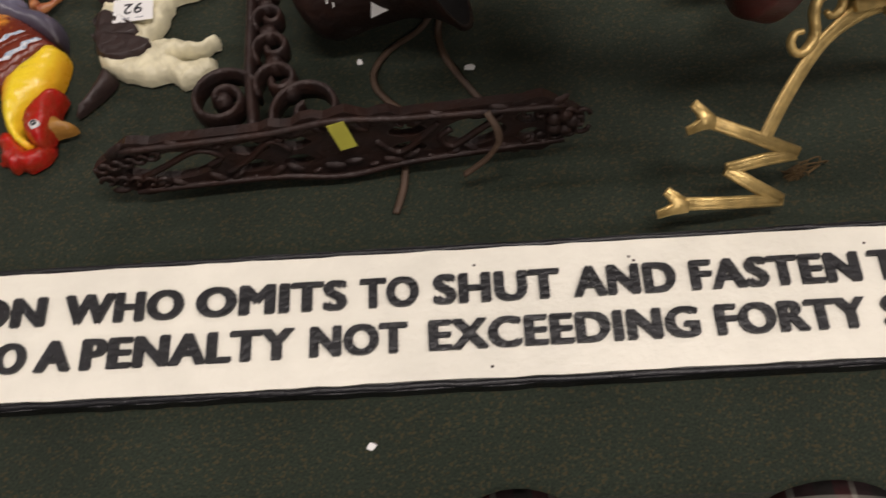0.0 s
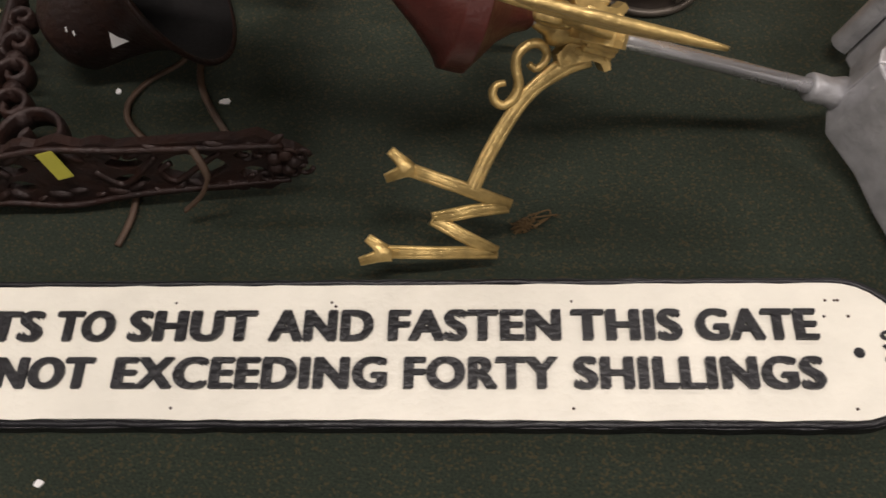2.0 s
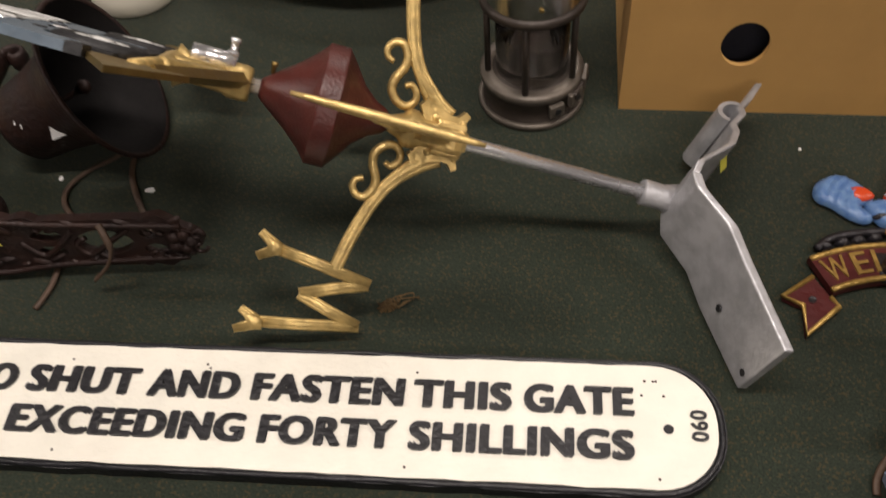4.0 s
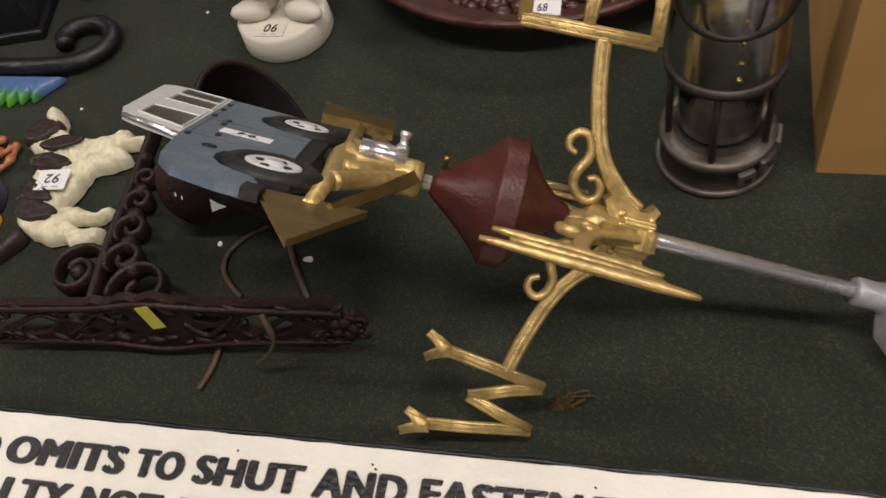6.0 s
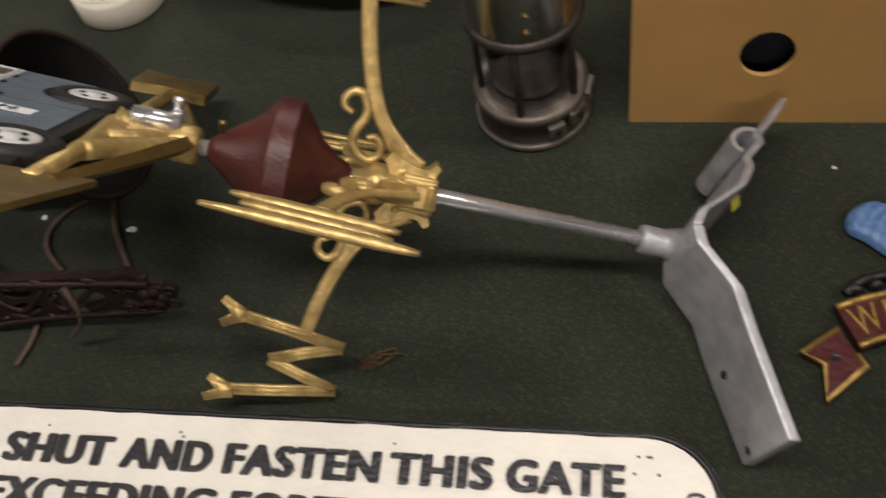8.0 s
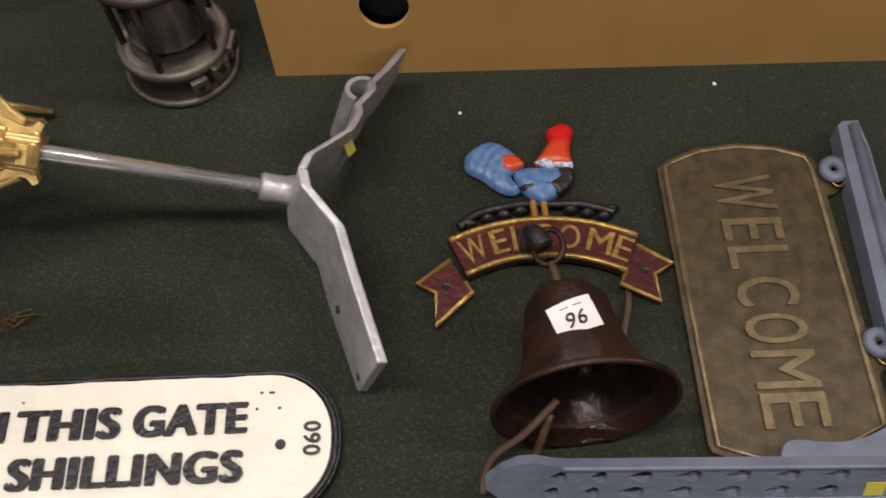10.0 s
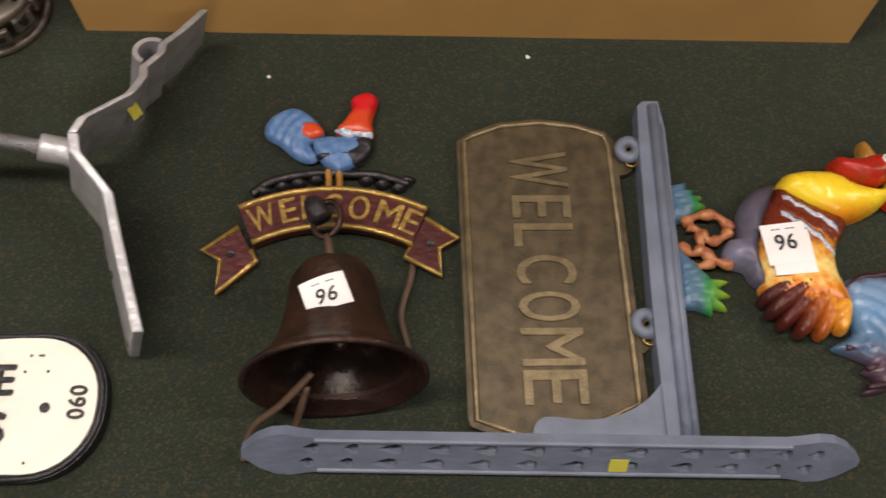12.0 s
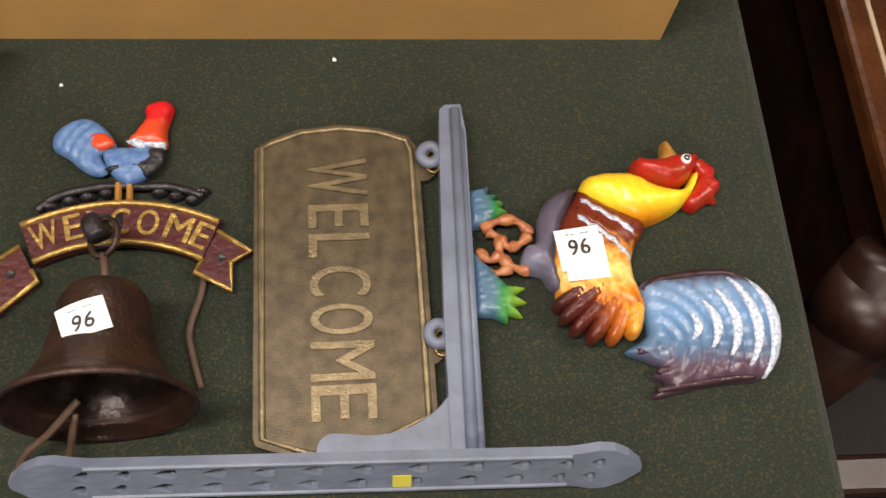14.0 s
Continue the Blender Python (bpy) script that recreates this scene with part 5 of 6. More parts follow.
def iron_bell():
    b = thing("wall_bell", pose(0, 0, 0), "dark cast iron wall bell with ornate scrolled bracket", "bell")
    n = 46
    L0, L1 = -0.163, 0.174
    up, lo = [], []
    for k in range(n + 1):
        x = L0 + (L1 - L0) * k / n
        e = min(x - L0, L1 - x)
        h = 0.024 if e > 0.03 else 0.0245 * (max(e, 0.001) / 0.03) ** 0.6
        c = abs(x - 0.005)
        if c < 0.05:
            h += 0.007 * (1 - c / 0.05) + 0.0025 * math.sin(x * 620)
        if 0.012 < e < 0.05:
            h += 0.002 * math.sin(e * 700)
        up.append((x, h))
        lo.append((x, -h))
    holes = []
    for c, w in ((-0.108, 0.033), (0.096, 0.024), (-0.055, 0.014), (0.052, 0.013), (-0.024, 0.011), (0.136, 0.01)):
        for s in ((-1, 1) if w < 0.02 else (0,)):
            hh = 0.0062 if s else 0.0135
            holes.append([(c + w * math.cos(a), s * 0.0085 + hh * math.sin(a) * (1 - 0.3 * math.cos(a) ** 2)) for a in (2 * math.pi * k / 16 for k in range(16))])
    pm = pose(0.003, 0.483, 0.035, 80, 0, 5)
    plate = part("wall_plate", moved(slab(lo + up[::-1], -0.006, 0.002, 0.0012, holes), pm), IRON, b, "pierced leafy iron wall plate")
    for s in (-1, 1):
        part("plate_rim", moved(tube(curve([(-0.14, s * 0.02, 0.003), (-0.045, s * 0.021, 0.003), (0.005, s * 0.027, 0.004), (0.055, s * 0.021, 0.003), (0.16, s * 0.016, 0.003)], 6), 0.0026, 6), pm), IRON, plate, smooth=True)
    for line in ([(-0.14, -0.012), (-0.115, 0.0), (-0.09, 0.012), (-0.075, 0.004), (-0.085, -0.004)], [(-0.075, -0.013), (-0.055, 0.0), (-0.04, 0.013), (-0.028, 0.002)], [(0.03, 0.002), (0.045, -0.012), (0.062, 0.0), (0.074, 0.013)], [(0.118, 0.013), (0.1, 0.0), (0.082, -0.012), (0.074, -0.002), (0.082, 0.005)]):
        part("vine", moved(tube(curve([(x, y, 0.0015) for x, y in line], 5), 0.0026, 6), pm), IRON, plate, smooth=True)
    part("rosette", moved(join(*[lathe([(0, 0.006), (0.004, 0.005), (0.006, 0.002), (0.006, 0), (0, 0)], 12, pose(0.158 + 0.007 * math.cos(k * 1.26), 0.007 * math.sin(k * 1.26), 0.001)) for k in range(5)]), pm), IRON, plate, smooth=True)
    orn = []
    for k in range(46):
        x = -0.15 + 0.0068 * k
        s = 1 if k % 2 else -1
        r = 0.0036 + 0.0014 * math.sin(k * 2.1)
        orn.append(lathe([(0, 0.003), (r * 0.7, 0.0022), (r, 0)], 8, pose(x, s * (0.0175 + 0.003 * math.sin(k)), 0.0015, 0, 0, 40 * math.sin(k * 1.7)) @ Matrix.Diagonal((2.1, 0.8, 1, 1))))
    for s in (-1, 1):
        for k in range(5):
            orn.append(tube([(q[0], q[1], 0.003) for q in spiral(0.135 + 0.009 * k, s * (0.012 - 0.0015 * k), 0.006, 0.002, 0, 300 * s, 12)], 0.0018, 6))
            orn.append(tube([(q[0], q[1], 0.003) for q in spiral(-0.155 + 0.009 * k, s * (0.007 + 0.0018 * k), 0.006, 0.002, 180, 180 + 300 * s, 12)], 0.0018, 6))
    part("leaf_ornament", moved(join(*orn), pm), IRON, plate, "", True)
    part("price_label", moved(slab([(-0.006, -0.0125), (0.006, -0.0125), (0.006, 0.0125), (-0.006, 0.0125)], 0.0066, 0.0071), pm @ pose(0.009, 0.015, 0, 0, 0, 14)), YELLOW, plate, "yellow price label")
    # scrolled arm towards the bell
    z = 0.038
    arm = part("arm", tube(curve([(-0.05, 0.492, z), (-0.057, 0.54, z), (-0.06, 0.59, z), (-0.063, 0.64, z), (-0.067, 0.69, z)], 5), 0.0044, 10, 2.4), IRON, b, smooth=True)
    for cx, cy, r0, r1, a0, a1, r in ((-0.074, 0.52, 0.026, 0.005, 30, 550, 0.0032), (-0.012, 0.508, 0.027, 0.006, 200, -230, 0.0032), (-0.036, 0.534, 0.017, 0.004, 215, -190, 0.0032), (-0.042, 0.564, 0.015, 0.004, 225, -170, 0.003), (-0.046, 0.592, 0.013, 0.003, 225, -150, 0.003), (-0.05, 0.617, 0.01, 0.003, 225, -130, 0.0028), (-0.054, 0.692, 0.012, 0.003, 180, -160, 0.003)):
        part("scroll", tube([(x, y, z) for x, y in spiral(cx, cy, r0, r1, a0, a1, 32)], r, 8, 3.4), IRON, arm, smooth=True)
    for x, y, r in ((-0.074, 0.52, 0.007), (-0.028, 0.528, 0.009), (-0.04, 0.55, 0.008), (-0.046, 0.578, 0.008), (-0.05, 0.604, 0.007), (-0.062, 0.64, 0.007)):
        part("leaf_boss", lathe([(0, 0.01), (r * 0.7, 0.008), (r, 0), (r * 0.7, -0.008), (0, -0.01)], 12, pose(x, y, z)), IRON, arm, smooth=True)
    m = Matrix.Translation((0.065, 0.633, 0.0735)) @ Vector((-0.878, -0.202, -0.433)).to_track_quat("Z", "X").to_matrix().to_4x4()
    bell_parts(b, m, 0.0745, 0.1, IRON, BELL_SHADE)
    for pts in ([(0.072, 0.618, 0.012), (0.06, 0.607, 0.004), (0.038, 0.59, 0.003), (0.027, 0.572, 0.003), (0.0275, 0.557, 0.003), (0.036, 0.544, 0.003), (0.052, 0.53, 0.003)], [(0.078, 0.615, 0.012), (0.0755, 0.604, 0.004), (0.079, 0.586, 0.003), (0.09, 0.564, 0.003), (0.104, 0.543, 0.003), (0.116, 0.526, 0.003)], [(0.109, 0.482, 0.068), (0.1155, 0.474, 0.06), (0.116, 0.47, 0.05), (0.108, 0.468, 0.034), (0.093, 0.466, 0.018)], [(0.05, 0.5, 0.008), (0.05, 0.47, 0.004), (0.044, 0.446, 0.003)]):
        part("cord", tube(curve(pts, 6), 0.0027, 6, 0.5), LEATHER, b, "flat leather pull cord", True)
    chip = [(-0.006, -0.005), (0.007, -0.001), (-0.004, 0.008)]
    part("paper_chip", moved(slab(chip, 0, 0.0004), Matrix.Translation((0.0357, 0.5815, 0.0572)) @ Vector((0.15, -0.92, 0.25)).to_track_quat("Z", "Y").to_matrix().to_4x4()), PAPER, b, "torn scrap of white label")
    for dx, dz in ((0, 0), (-0.004, 0.004), (0.005, -0.002)):
        part("paint_fleck", moved(slab(mm([(-0.5, -2), (0.6, -1.6), (0.4, 2.2), (-0.7, 1.5)]), 0, 0.0003), Matrix.Translation((0.004 + dx, 0.5853, 0.061 + dz)) @ Vector((-0.02, -0.887, 0.46)).to_track_quat("Z", "Y").to_matrix().to_4x4()), PAPER, b)


iron_bell()


# ---- hound ----
def hound():
    d = thing("hound_ornament", pose(-0.148, 0.60, 0), "cream and brown painted leaping hound casting", "ornament")
    line = [(-72, 73), (-71, 88), (-61, 99), (-56, 107), (-55, 115), (-49, 114), (-43, 107), (-40, 96), (-27, 87), (-1, 82), (16, 87), (28, 95), (37, 93), (43, 85), (56, 89), (57, 80), (44, 76), (31, 74), (43, 69), (49, 61), (41, 54), (27, 48), (14, 43), (11, 24), (5, 8), (3, 2), (20, 3), (38, -2), (53, 6), (55, -3), (42, -10), (18, -12), (30, -19), (53, -17), (56, -28), (47, -36), (31, -41), (20, -32), (5, -36), (-16, -31), (-35, -20), (-42, 3), (-43, 34), (-41, 57), (-57, 63)]
    # shaggy edge
    rng, top = random.Random(6), []
    for (x0, y0), (x1, y1) in zip(line, line[1:] + line[:1]):
        for k in range(3):
            amp = 1.1 if k else 0.4
            top.append((x0 + (x1 - x0) * k / 3 + rng.uniform(-amp, amp), y0 + (y1 - y0) * k / 3 + rng.uniform(-amp, amp)))
    body = part("body", relief(mm(top), 0.003, 0.015, 0.007, 0.0018, lambda x, y: 0.0034 * noise.noise(Vector((x * 150, y * 150, 2))) + 0.0006 * math.sin((x + 0.5 * y) * 700 + 5 * math.sin(y * 90 + x * 70)), 0.0012, 1), DOGWHITE, d, "cream painted body and legs", True)
    part("tail", relief(mm([(-28, -24), (-22, -32), (-32, -48), (-46, -62), (-48, -60), (-41, -46), (-36, -32), (-33, -20)]), 0.003, 0.014, 0.007, 0.0025), DOGDARK, d, "dark pointed tail", True)
    for o in ([(-62, 70), (-61, 83), (-48, 91), (-36, 88), (-40, 78), (-50, 70)], [(-38, 62), (-28, 70), (-10, 74), (-8, 68), (-24, 60)], [(-40, 44), (-34, 52), (-12, 48), (-10, 42), (-30, 38)], [(-38, 16), (-30, 22), (-10, 8), (-24, 4)], [(-32, -8), (-24, 0), (0, -6), (-6, -14), (-22, -16)], [(-38, 4), (-30, 10), (-20, 2), (-28, -6)]):
        cx, cy = sum(p[0] for p in o) / len(o), sum(p[1] for p in o) / len(o)
        o = [(1.08 * (cx + 1.25 * (x - cx)), 1.05 * (cy + 1.25 * (y - cy))) for x, y in o]
        part("patch", relief(mm(o), 0.0165, 0.0048, 0.0025, 0.0018, None, 0.0008, 3, (mm(line), 0.003, 0.016, 0.007, 1)), DOGDARK, body, "dark brown patch", True)
    part("ear", relief(mm([(-58, 104), (-54, 115), (-47, 112), (-41, 104), (-42, 94), (-52, 94)]), 0.01, 0.016, 0.006, 0.003), DOGWHITE, body, "", True)
    sticker(d, pose(-0.0115, 0.024, 0.0235, 0, 0, 6), 0.031, 0.023, "92", 0.0105, 180, ink_w=0.014)


hound()


# ---- second bracket with cockerel ----
SPRAY_PAINT = stripes_material("spray_green", [(0.0, (0.3, 0.5, 0.03)), (0.3, (0.12, 0.4, 0.03)), (0.5, (0.03, 0.16, 0.06)), (0.62, (0.07, 0.14, 0.3)), (1.0, (0.09, 0.16, 0.34))], 1, 0.715, 0.766, 0.35, 0.1, 90)


def black_bracket():
    b = thing("cockerel_bracket", pose(0, 0, 0), "black scrolled iron bracket with painted cockerel", "bracket")
    bar = tube(curve([(-0.66, 0.77, 0.012), (-0.44, 0.772, 0.012), (-0.3, 0.775, 0.012), (-0.25, 0.777, 0.012), (-0.215, 0.783, 0.012), (-0.194, 0.797, 0.012), (-0.187, 0.816, 0.012), (-0.197, 0.834, 0.012), (-0.217, 0.841, 0.012), (-0.238, 0.834, 0.012), (-0.245, 0.82, 0.012), (-0.239, 0.808, 0.012)], 6), 0.0095, 10)
    part("bar", bar, BLACK, b, smooth=True)
    cockerel(b, pose(-0.311, 0.596, 0, 0, 0, -100), "", False)
    rng = random.Random(8)
    low = [(-0.24 - 0.0065 * k, 0.744 + 0.002 * math.sin(k) - 0.0009 * k - (0.011 if k % 2 else 0.0)) for k in range(34)]
    spray = [(-0.222, 0.766)] + low + [(-0.48, 0.764)]
    part("leaf_spray", relief(spray, 0.002, 0.012, 0.012, 0.003, lambda x, y: 0.0016 * math.sin(x * 950), 0.0004, 1), SPRAY_PAINT, b, "green tipped blue leaf spray", True)


black_bracket()


# ---- plaster figure, tray and the pieces beyond ----
def figurine():
    bms = [lathe([(0, 0), (0.045, 0), (0.0468, 0.003), (0.0458, 0.026), (0.043, 0.029), (0, 0.029)], 40)]
    for s in (-1, 1):
        bms.append(lathe([(0, 0), (0.012, 0), (0.0145, 0.012), (0.0175, 0.035), (0.023, 0.06), (0.025, 0.08), (0, 0.09)], 20, pose(s * 0.0165 + 0.003, 0.004, 0.034, 0, s * 5)))
        bms.append(moved(lathe([(0, 0), (0.008, 0.002), (0.0115, 0.01), (0.0105, 0.026), (0.006, 0.037), (0, 0.041)], 16), pose(s * 0.009 + 0.003, -0.006, 0.0385, 90, 0, s * 74)))
    bms.append(lathe([(0, 0.088), (0.028, 0.092), (0.041, 0.105), (0.045, 0.125), (0.042, 0.15), (0.026, 0.175), (0, 0.19)], 28, pose(0.004, 0.006, 0)))
    bms.append(tube([(0.035, 0.012, 0.135), (0.046, 0.008, 0.11), (0.043, 0.004, 0.07)], [0.009, 0.009, 0.012], 10))
    f = tagged(part("plaster_figurine", join(*bms), PLASTER, smooth=True), "white plaster standing figurine on round base", "figurine")
    f.matrix_world = pose(0.002, 0.842, 0)
    c = thing("lot_label", pose(0.0, 0.814, 0.0295), "handwritten white lot label on a figurine base", "label")
    sticker(c, pose(0, 0, 0), 0.03, 0.02, "90", 0.011, 180, PLASTER)


figurine()


def carved_tray():
    t = thing("carved_tray", pose(0.238, 0.96, 0), "dark reddish carved wooden oval tray", "tray")
    ax, ay = 0.185, 0.154
    bm = bmesh.new()
    rows = []
    for f, z in ((0.0, 0.008), (0.25, 0.008), (0.5, 0.009), (0.68, 0.011), (0.74, 0.018), (0.8, 0.022), (0.9, 0.034), (1.0, 0.046), (1.02, 0.044), (1.0, 0.036), (0.9, 0.02), (0.75, 0.003), (0.5, 0.0), (0.0, 0.0)):
        n = 64
        ring = []
        for k in range(n):
            a = 2 * math.pi * k / n
            zz = z
            if 0.76 < f < 0.95 and z > 0.01:
                zz += 0.003 * math.sin(a * 22)
            ring.append(bm.verts.new((ax * f * math.cos(a), ay * f * math.sin(a), zz)) if f > 0 else None)
        if f == 0:
            ring = [bm.verts.new((0, 0, z))]
        rows.append(ring)
    for a, b in zip(rows, rows[1:]):
        for k in range(64):
            vs = list(dict.fromkeys([a[k % len(a)], a[(k + 1) % 64 % len(a)], b[(k + 1) % 64 % len(b)], b[k % len(b)]]))
            if len(vs) > 2:
                bm.faces.new(vs)
    part("dish", bm, WOODRES, t, smooth=True)
    rng = random.Random(4)
    shapes = []
    for r in (0.006, 0.008, 0.0105):
        ob = part("carved_fruit", lathe([(0, r * 0.8), (r * 0.6, r * 0.6), (r, 0), (0, -0.001)], 10), WOODRES, t, smooth=True)
        ob.matrix_local = pose(0.03 - r * 5, 0.02, 0.009)
        shapes.append(ob.data)
    count = 0
    while count < 210:
        x, y = rng.uniform(-0.085, 0.085), rng.uniform(-0.108, 0.108)
        if (x / ax) ** 2 + (y / ay) ** 2 < 0.47:
            ob = new("carved_fruit", rng.choice(shapes))
            ob.parent = t
            ob.matrix_local = pose(x, y, 0.0085 + rng.uniform(-0.001, 0.002), rng.uniform(-15, 15), rng.uniform(-15, 15), 0) @ Matrix.Diagonal((rng.uniform(0.8, 1.4), rng.uniform(0.7, 1.1), 1, 1))
            count += 1
    for s in (-1, 1):
        for k in range(4):
            part("carved_leaf", relief(mm([(s * (112 + 0 * k), -50 + 30 * k), (s * 128, -42 + 30 * k), (s * 150, -34 + 22 * k), (s * 126, -32 + 28 * k)]), 0.012, 0.014, 0.008, 0.004), WOODRES, t, "", True)
    for s in (-1, 1):
        part("carved_rib", tube(curve([(s * 0.088, -0.112, 0.016), (s * 0.083, -0.05, 0.014), (s * 0.082, 0.0, 0.013), (s * 0.083, 0.05, 0.014), (s * 0.088, 0.112, 0.016)], 5), 0.0075, 8, 0.8), WOODRES, t, "", True)
    part("foot_ring", tube([(0.72 * ax * math.cos(a), 0.72 * ay * math.sin(a), 0.003) for a in (2 * math.pi * k / 48 for k in range(48))], 0.005, 8, closed=True), WOODRES, t, "", True)
    lab = sticker(t, pose(0.024, -0.113, 0.0255, 22, 0, 0), 0.034, 0.016, "89", 0.008, 180)


carved_tray()


def black_pedestal():
    p = thing("black_plinth", pose(-0.368, 0.886, 0, 0, 0, 12), "black square plinth with faint yellow lettering", "plinth")
    part("foot", box(0.15, 0.15, 0.012, (0, 0, 0.006), 0.003), BLACK, p)
    bm = lathe([(0, 0.012), (0.098, 0.012), (0.088, 0.06), (0.075, 0.066), (0, 0.066)], 4, pose(0, 0, 0, 0, 0, 45))
    part("block", bm, BLACK, p)
    rng = random.Random(2)
    bars = [box(rng.uniform(0.006, 0.011), 0.0042, 0.0006, (0.0135 * (k % 4) - 0.02, 0.0105 * (k // 4) - 0.008, 0)) for k in range(12)]
    slope = Matrix(((0, -0.2, 0.98, 0.0662), (1, 0, 0, -0.004), (0, 0.98, 0.2, 0.034), (0, 0, 0, 1)))
    part("lettering", moved(join(*bars), slope), YELLOW, p, "worn yellow painted lettering")
    part("dome", lathe([(0.05, 0.066), (0.055, 0.08), (0.05, 0.11), (0.03, 0.13), (0, 0.135)], 32), MAROON, p, "dark rounded top", True)


black_pedestal()


def toby_jug():
    j = thing("black_mug", pose(-0.255, 0.925, 0), "black pottery mug with yellow band", "mug")
    part("mug_body", lathe([(0, 0), (0.03, 0), (0.034, 0.004), (0.032, 0.02), (0.036, 0.05), (0.036, 0.09), (0.033, 0.09), (0.03, 0.03), (0, 0.02)], 36), BLACK, j, smooth=True)
    part("band", lathe([(0.0362, 0.058), (0.0372, 0.06), (0.0372, 0.064), (0.0362, 0.066)], 36), YELLOW, j, "yellow band", True)
    part("lettering", join(*[box(0.004, 0.001, 0.006, (0, -0.0372, 0.044)) for _ in range(1)] + [moved(box(0.004, 0.001, 0.006, (0, -0.0372, 0.044)), pose(0, 0, 0, 0, 0, 9 * k)) for k in range(1, 6)]), PAPER, j)
    sticker(j, pose(-0.006, -0.0345, 0.016, 80, 0, -8), 0.026, 0.02, "63", 0.01, 180)


toby_jug()
dish = tagged(part("black_dish", lathe([(0, 0), (0.045, 0), (0.052, 0.006), (0.054, 0.02), (0.05, 0.022), (0.047, 0.01), (0, 0.008)], 40), BLACK, smooth=True), "small round black ribbed dish", "dish")
dish.matrix_world = pose(-0.11, 1.0, 0)
base = tagged(part("plaster_ornament", lathe([(0, 0), (0.036, 0), (0.038, 0.004), (0.036, 0.03), (0.024, 0.036), (0.02, 0.08), (0, 0.09)], 36), PLASTER, smooth=True), "second white plaster ornament standing behind", "figurine")
base.matrix_world = pose(0.07, 0.975, 0)


# ---- furniture beside the table ----
def side_table():
    c = thing("mahogany_table", pose(0, 0, -0.75), "dark polished mahogany side table with carved scrolled legs", "table")
    part("top", box(0.48, 0.85, 0.028, (1.556, 0.94, 0.686), 0.006), VENEER, c, "golden brown veneered top")
    part("inlay", box(0.004, 0.84, 0.002, (1.342, 0.94, 0.7008)), PALE, c, "pale inlaid line")
    part("frieze", box(0.4, 0.75, 0.12, (1.56, 0.94, 0.612), 0.004), MAHOGANY, c)
    part("side_panel", box(0.03, 0.8, 0.5, (1.42, 0.98, 0.3), 0.004), MAHOGANY, c, "dark carved side panel")
    for y in (0.56, 1.3):
        leg = curve([(1.33, y - 0.03, 0.66), (1.315, y - 0.07, 0.6), (1.285, y - 0.1, 0.5), (1.262, y - 0.11, 0.38), (1.275, y - 0.1, 0.22), (1.3, y - 0.09, 0.02)], 6)
        part("scrolled_leg", tube(leg, [0.03 + 0.016 * math.sin(math.pi * min(1, k / 18)) for k in range(len(leg))], 14), MAHOGANY, c, "bulbous curved leg", True)
        part("leg_collar", tube([(1.325, y - 0.05, 0.64), (1.312, y - 0.075, 0.6)], [0.04, 0.046], 14), MAHOGANY, c, smooth=True)
    for z, h in ((0.46, 0.03), (0.42, 0.018)):
        part("stretcher", box(0.5, 0.04, h, (1.58, 0.37, z), 0.006), MAHOGANY, c)
    part("back_leg", box(0.05, 0.05, 0.67, (1.74, 0.6, 0.335), 0.004), MAHOGANY, c)


side_table()


def tartan_material():
    m = material("tartan", (0.02, 0.012, 0.012), 0.9, 0, 60, 0.3, 0.3)
    nt = m.node_tree
    b = nt.nodes["Principled BSDF"]
    co = nt.nodes.new("ShaderNodeTexCoord")
    sep = nt.nodes.new("ShaderNodeSeparateXYZ")
    nt.links.new(co.outputs["Object"], sep.inputs[0])
    prev = None
    for axis in (0, 1):
        fr = nt.nodes.new("ShaderNodeMath")
        fr.operation = "MULTIPLY"
        fr.inputs[1].default_value = 1 / 0.035
        nt.links.new(sep.outputs[axis], fr.inputs[0])
        fc = nt.nodes.new("ShaderNodeMath")
        fc.operation = "FRACT"
        nt.links.new(fr.outputs[0], fc.inputs[0])
        rp = nt.nodes.new("ShaderNodeValToRGB")
        rp.color_ramp.interpolation = "CONSTANT"
        els = [(0, (0.03, 0.01, 0.012)), (0.3, (0.012, 0.02, 0.016)), (0.62, (0.09, 0.012, 0.014)), (0.9, (0.4, 0.38, 0.33))]
        while len(rp.color_ramp.elements) < 4:
            rp.color_ramp.elements.new(0.5)
        for el, (p, c) in zip(rp.color_ramp.elements, els):
            el.position, el.color = p, (*c, 1)
        nt.links.new(fc.outputs[0], rp.inputs["Fac"])
        if prev is None:
            prev = rp
        else:
            mx = nt.nodes.new("ShaderNodeMix")
            mx.data_type = "RGBA"
            mx.inputs["Factor"].default_value = 0.5
            nt.links.new(prev.outputs["Color"], mx.inputs["A"])
            nt.links.new(rp.outputs["Color"], mx.inputs["B"])
            nt.links.new(mx.outputs["Result"], b.inputs["Base Color"])
    return m


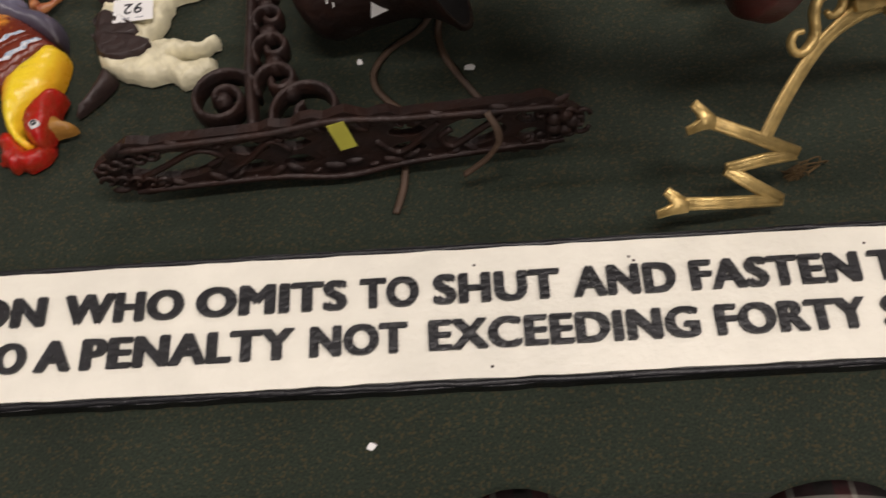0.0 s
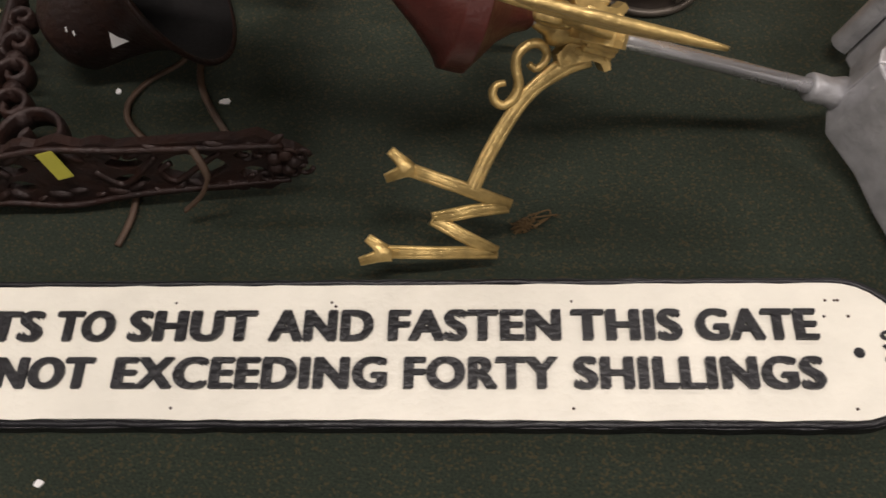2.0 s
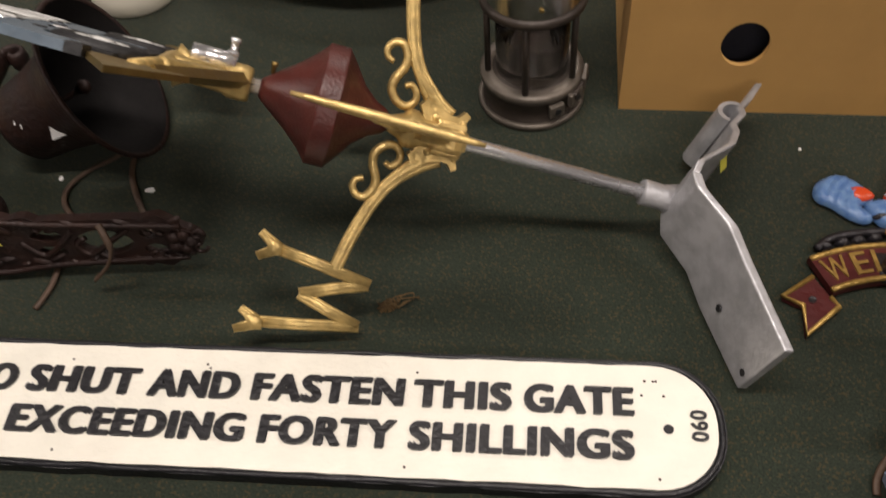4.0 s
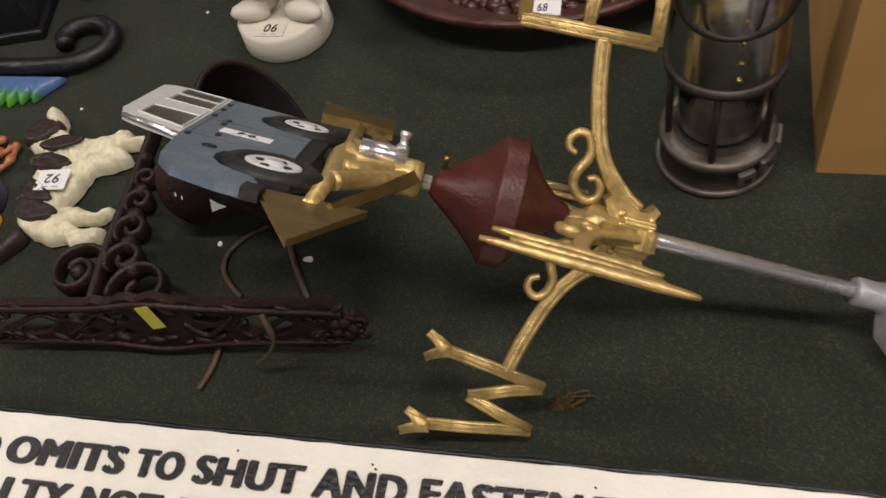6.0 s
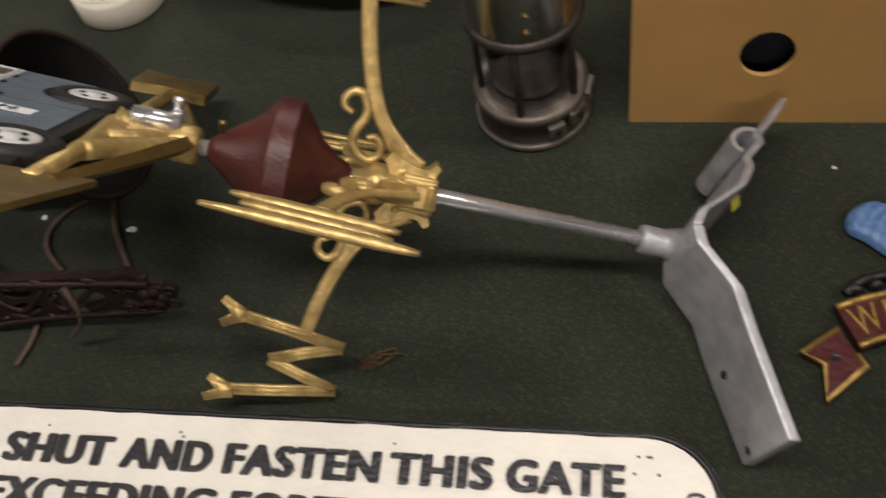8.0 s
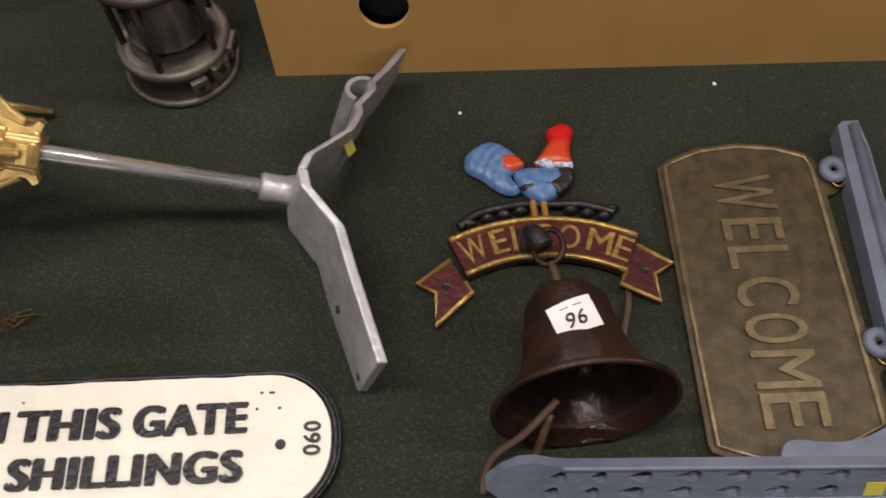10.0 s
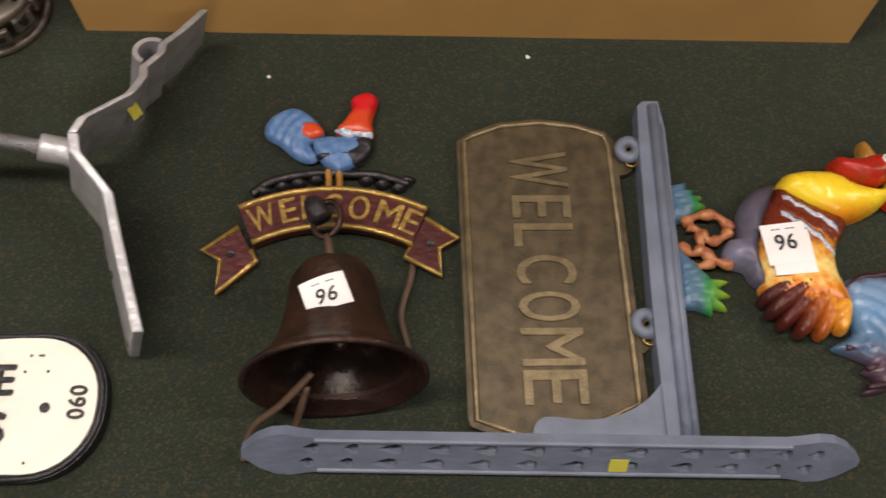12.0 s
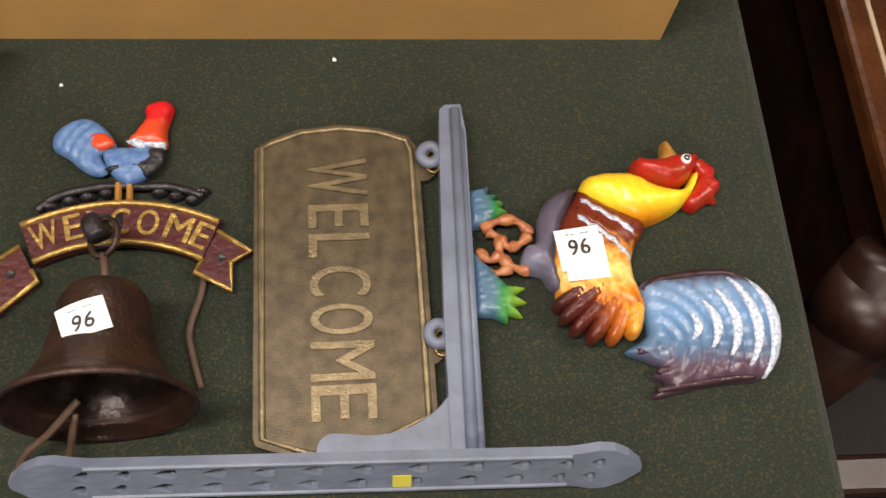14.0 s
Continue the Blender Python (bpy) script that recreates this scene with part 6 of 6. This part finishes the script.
def tartan_rug():
    rows, n, k = [], 40, 12
    bm = bmesh.new()
    for j in range(k + 1):
        row = []
        for i in range(n + 1):
            x = 0.05 + 0.33 * i / n
            f = j / k
            lump = max(0, math.sin((x - 0.075) / 0.085 * math.pi)) if x < 0.16 else max(0, math.sin((x - 0.25) / 0.11 * math.pi))
            y = 0.242 - 0.16 * f + 0.012 * lump * (1 - f)
            z = -0.022 + 0.04 * lump * math.sin(math.pi * (0.25 + 0.6 * f)) - 0.1 * f * f + 0.004 * noise.noise(Vector((x * 30, y * 30, 0)))
            row.append(bm.verts.new((x, y, z)))
        rows.append(row)
    for a, b in zip(rows, rows[1:]):
        for i in range(n):
            bm.faces.new((a[i], a[i + 1], b[i + 1], b[i]))
    bmesh.ops.solidify(bm, geom=bm.faces[:], thickness=0.008)
    r = tagged(part("tartan_rug", bm, tartan_material(), smooth=True), "dark red tartan wool rug over a rail", "rug")
    tagged(part("towel_rail", join(box(0.5, 0.05, 0.64, (0.21, 0.1, -0.43)), box(0.36, 0.1, 0.05, (0.21, 0.15, -0.1))), MAHOGANY), "low dark wooden stand beside the table", "stand")
    return r


tartan_rug()


# ---- crumbs on the cloth ----
rng = random.Random(11)
for k, (x, y) in enumerate([(0.099, 0.572), (0.015, 0.581), (0.648, 0.643), (0.854, 0.666), (-0.19, 0.73), (0.03, 0.283), (-0.1, 0.87)]):
    s = (0.0016 + 0.0014 * rng.random()) * (0.6 if k in (2, 3) else 1)
    crumb = [(s * (0.7 + 0.5 * rng.random()) * math.cos(a) * (1 + (k == 0)), s * (0.5 + 0.5 * rng.random()) * math.sin(a) * (1 + (k < 1))) for a in (2 * math.pi * i / 7 for i in range(7))]
    ob = tagged(part("paper_crumb", slab(crumb, 0.0002, 0.0012), PAPER), "tiny white paper scrap on the green cloth", "scrap", "scraps on the cloth")
    ob.matrix_world = pose(x, y, 0, 0, 0, rng.uniform(0, 180))
twig = [tube(curve([(0.0 + 0.004 * k, 0, 0.002), (0.008 + 0.003 * k, 0.004 * math.sin(k * 2), 0.006), (0.016, 0.006 * math.cos(k * 1.7), 0.004)], 4), 0.0006, 5) for k in range(9)]
twig += [tube(curve([(0.008 + 0.006 * math.cos(k * 2.4), 0.005 * math.sin(k * 2.4), 0.001), (0.009 + 0.003 * math.sin(k), 0.003 * math.cos(k), 0.004 + 0.0008 * (k % 5)), (0.008 - 0.007 * math.cos(k * 1.9), 0.006 * math.sin(k * 3.1), 0.002)], 4), 0.0005, 5) for k in range(26)]
tw = tagged(part("dried_moss", join(*twig), material("moss", (0.1, 0.06, 0.02), 0.9, 0, 80, 0.4, 0.2)), "wisp of dry brown moss on the cloth", "moss", kind="stuff")
tw.matrix_world = pose(0.314, 0.463, 0.0, 0, 0, 20)
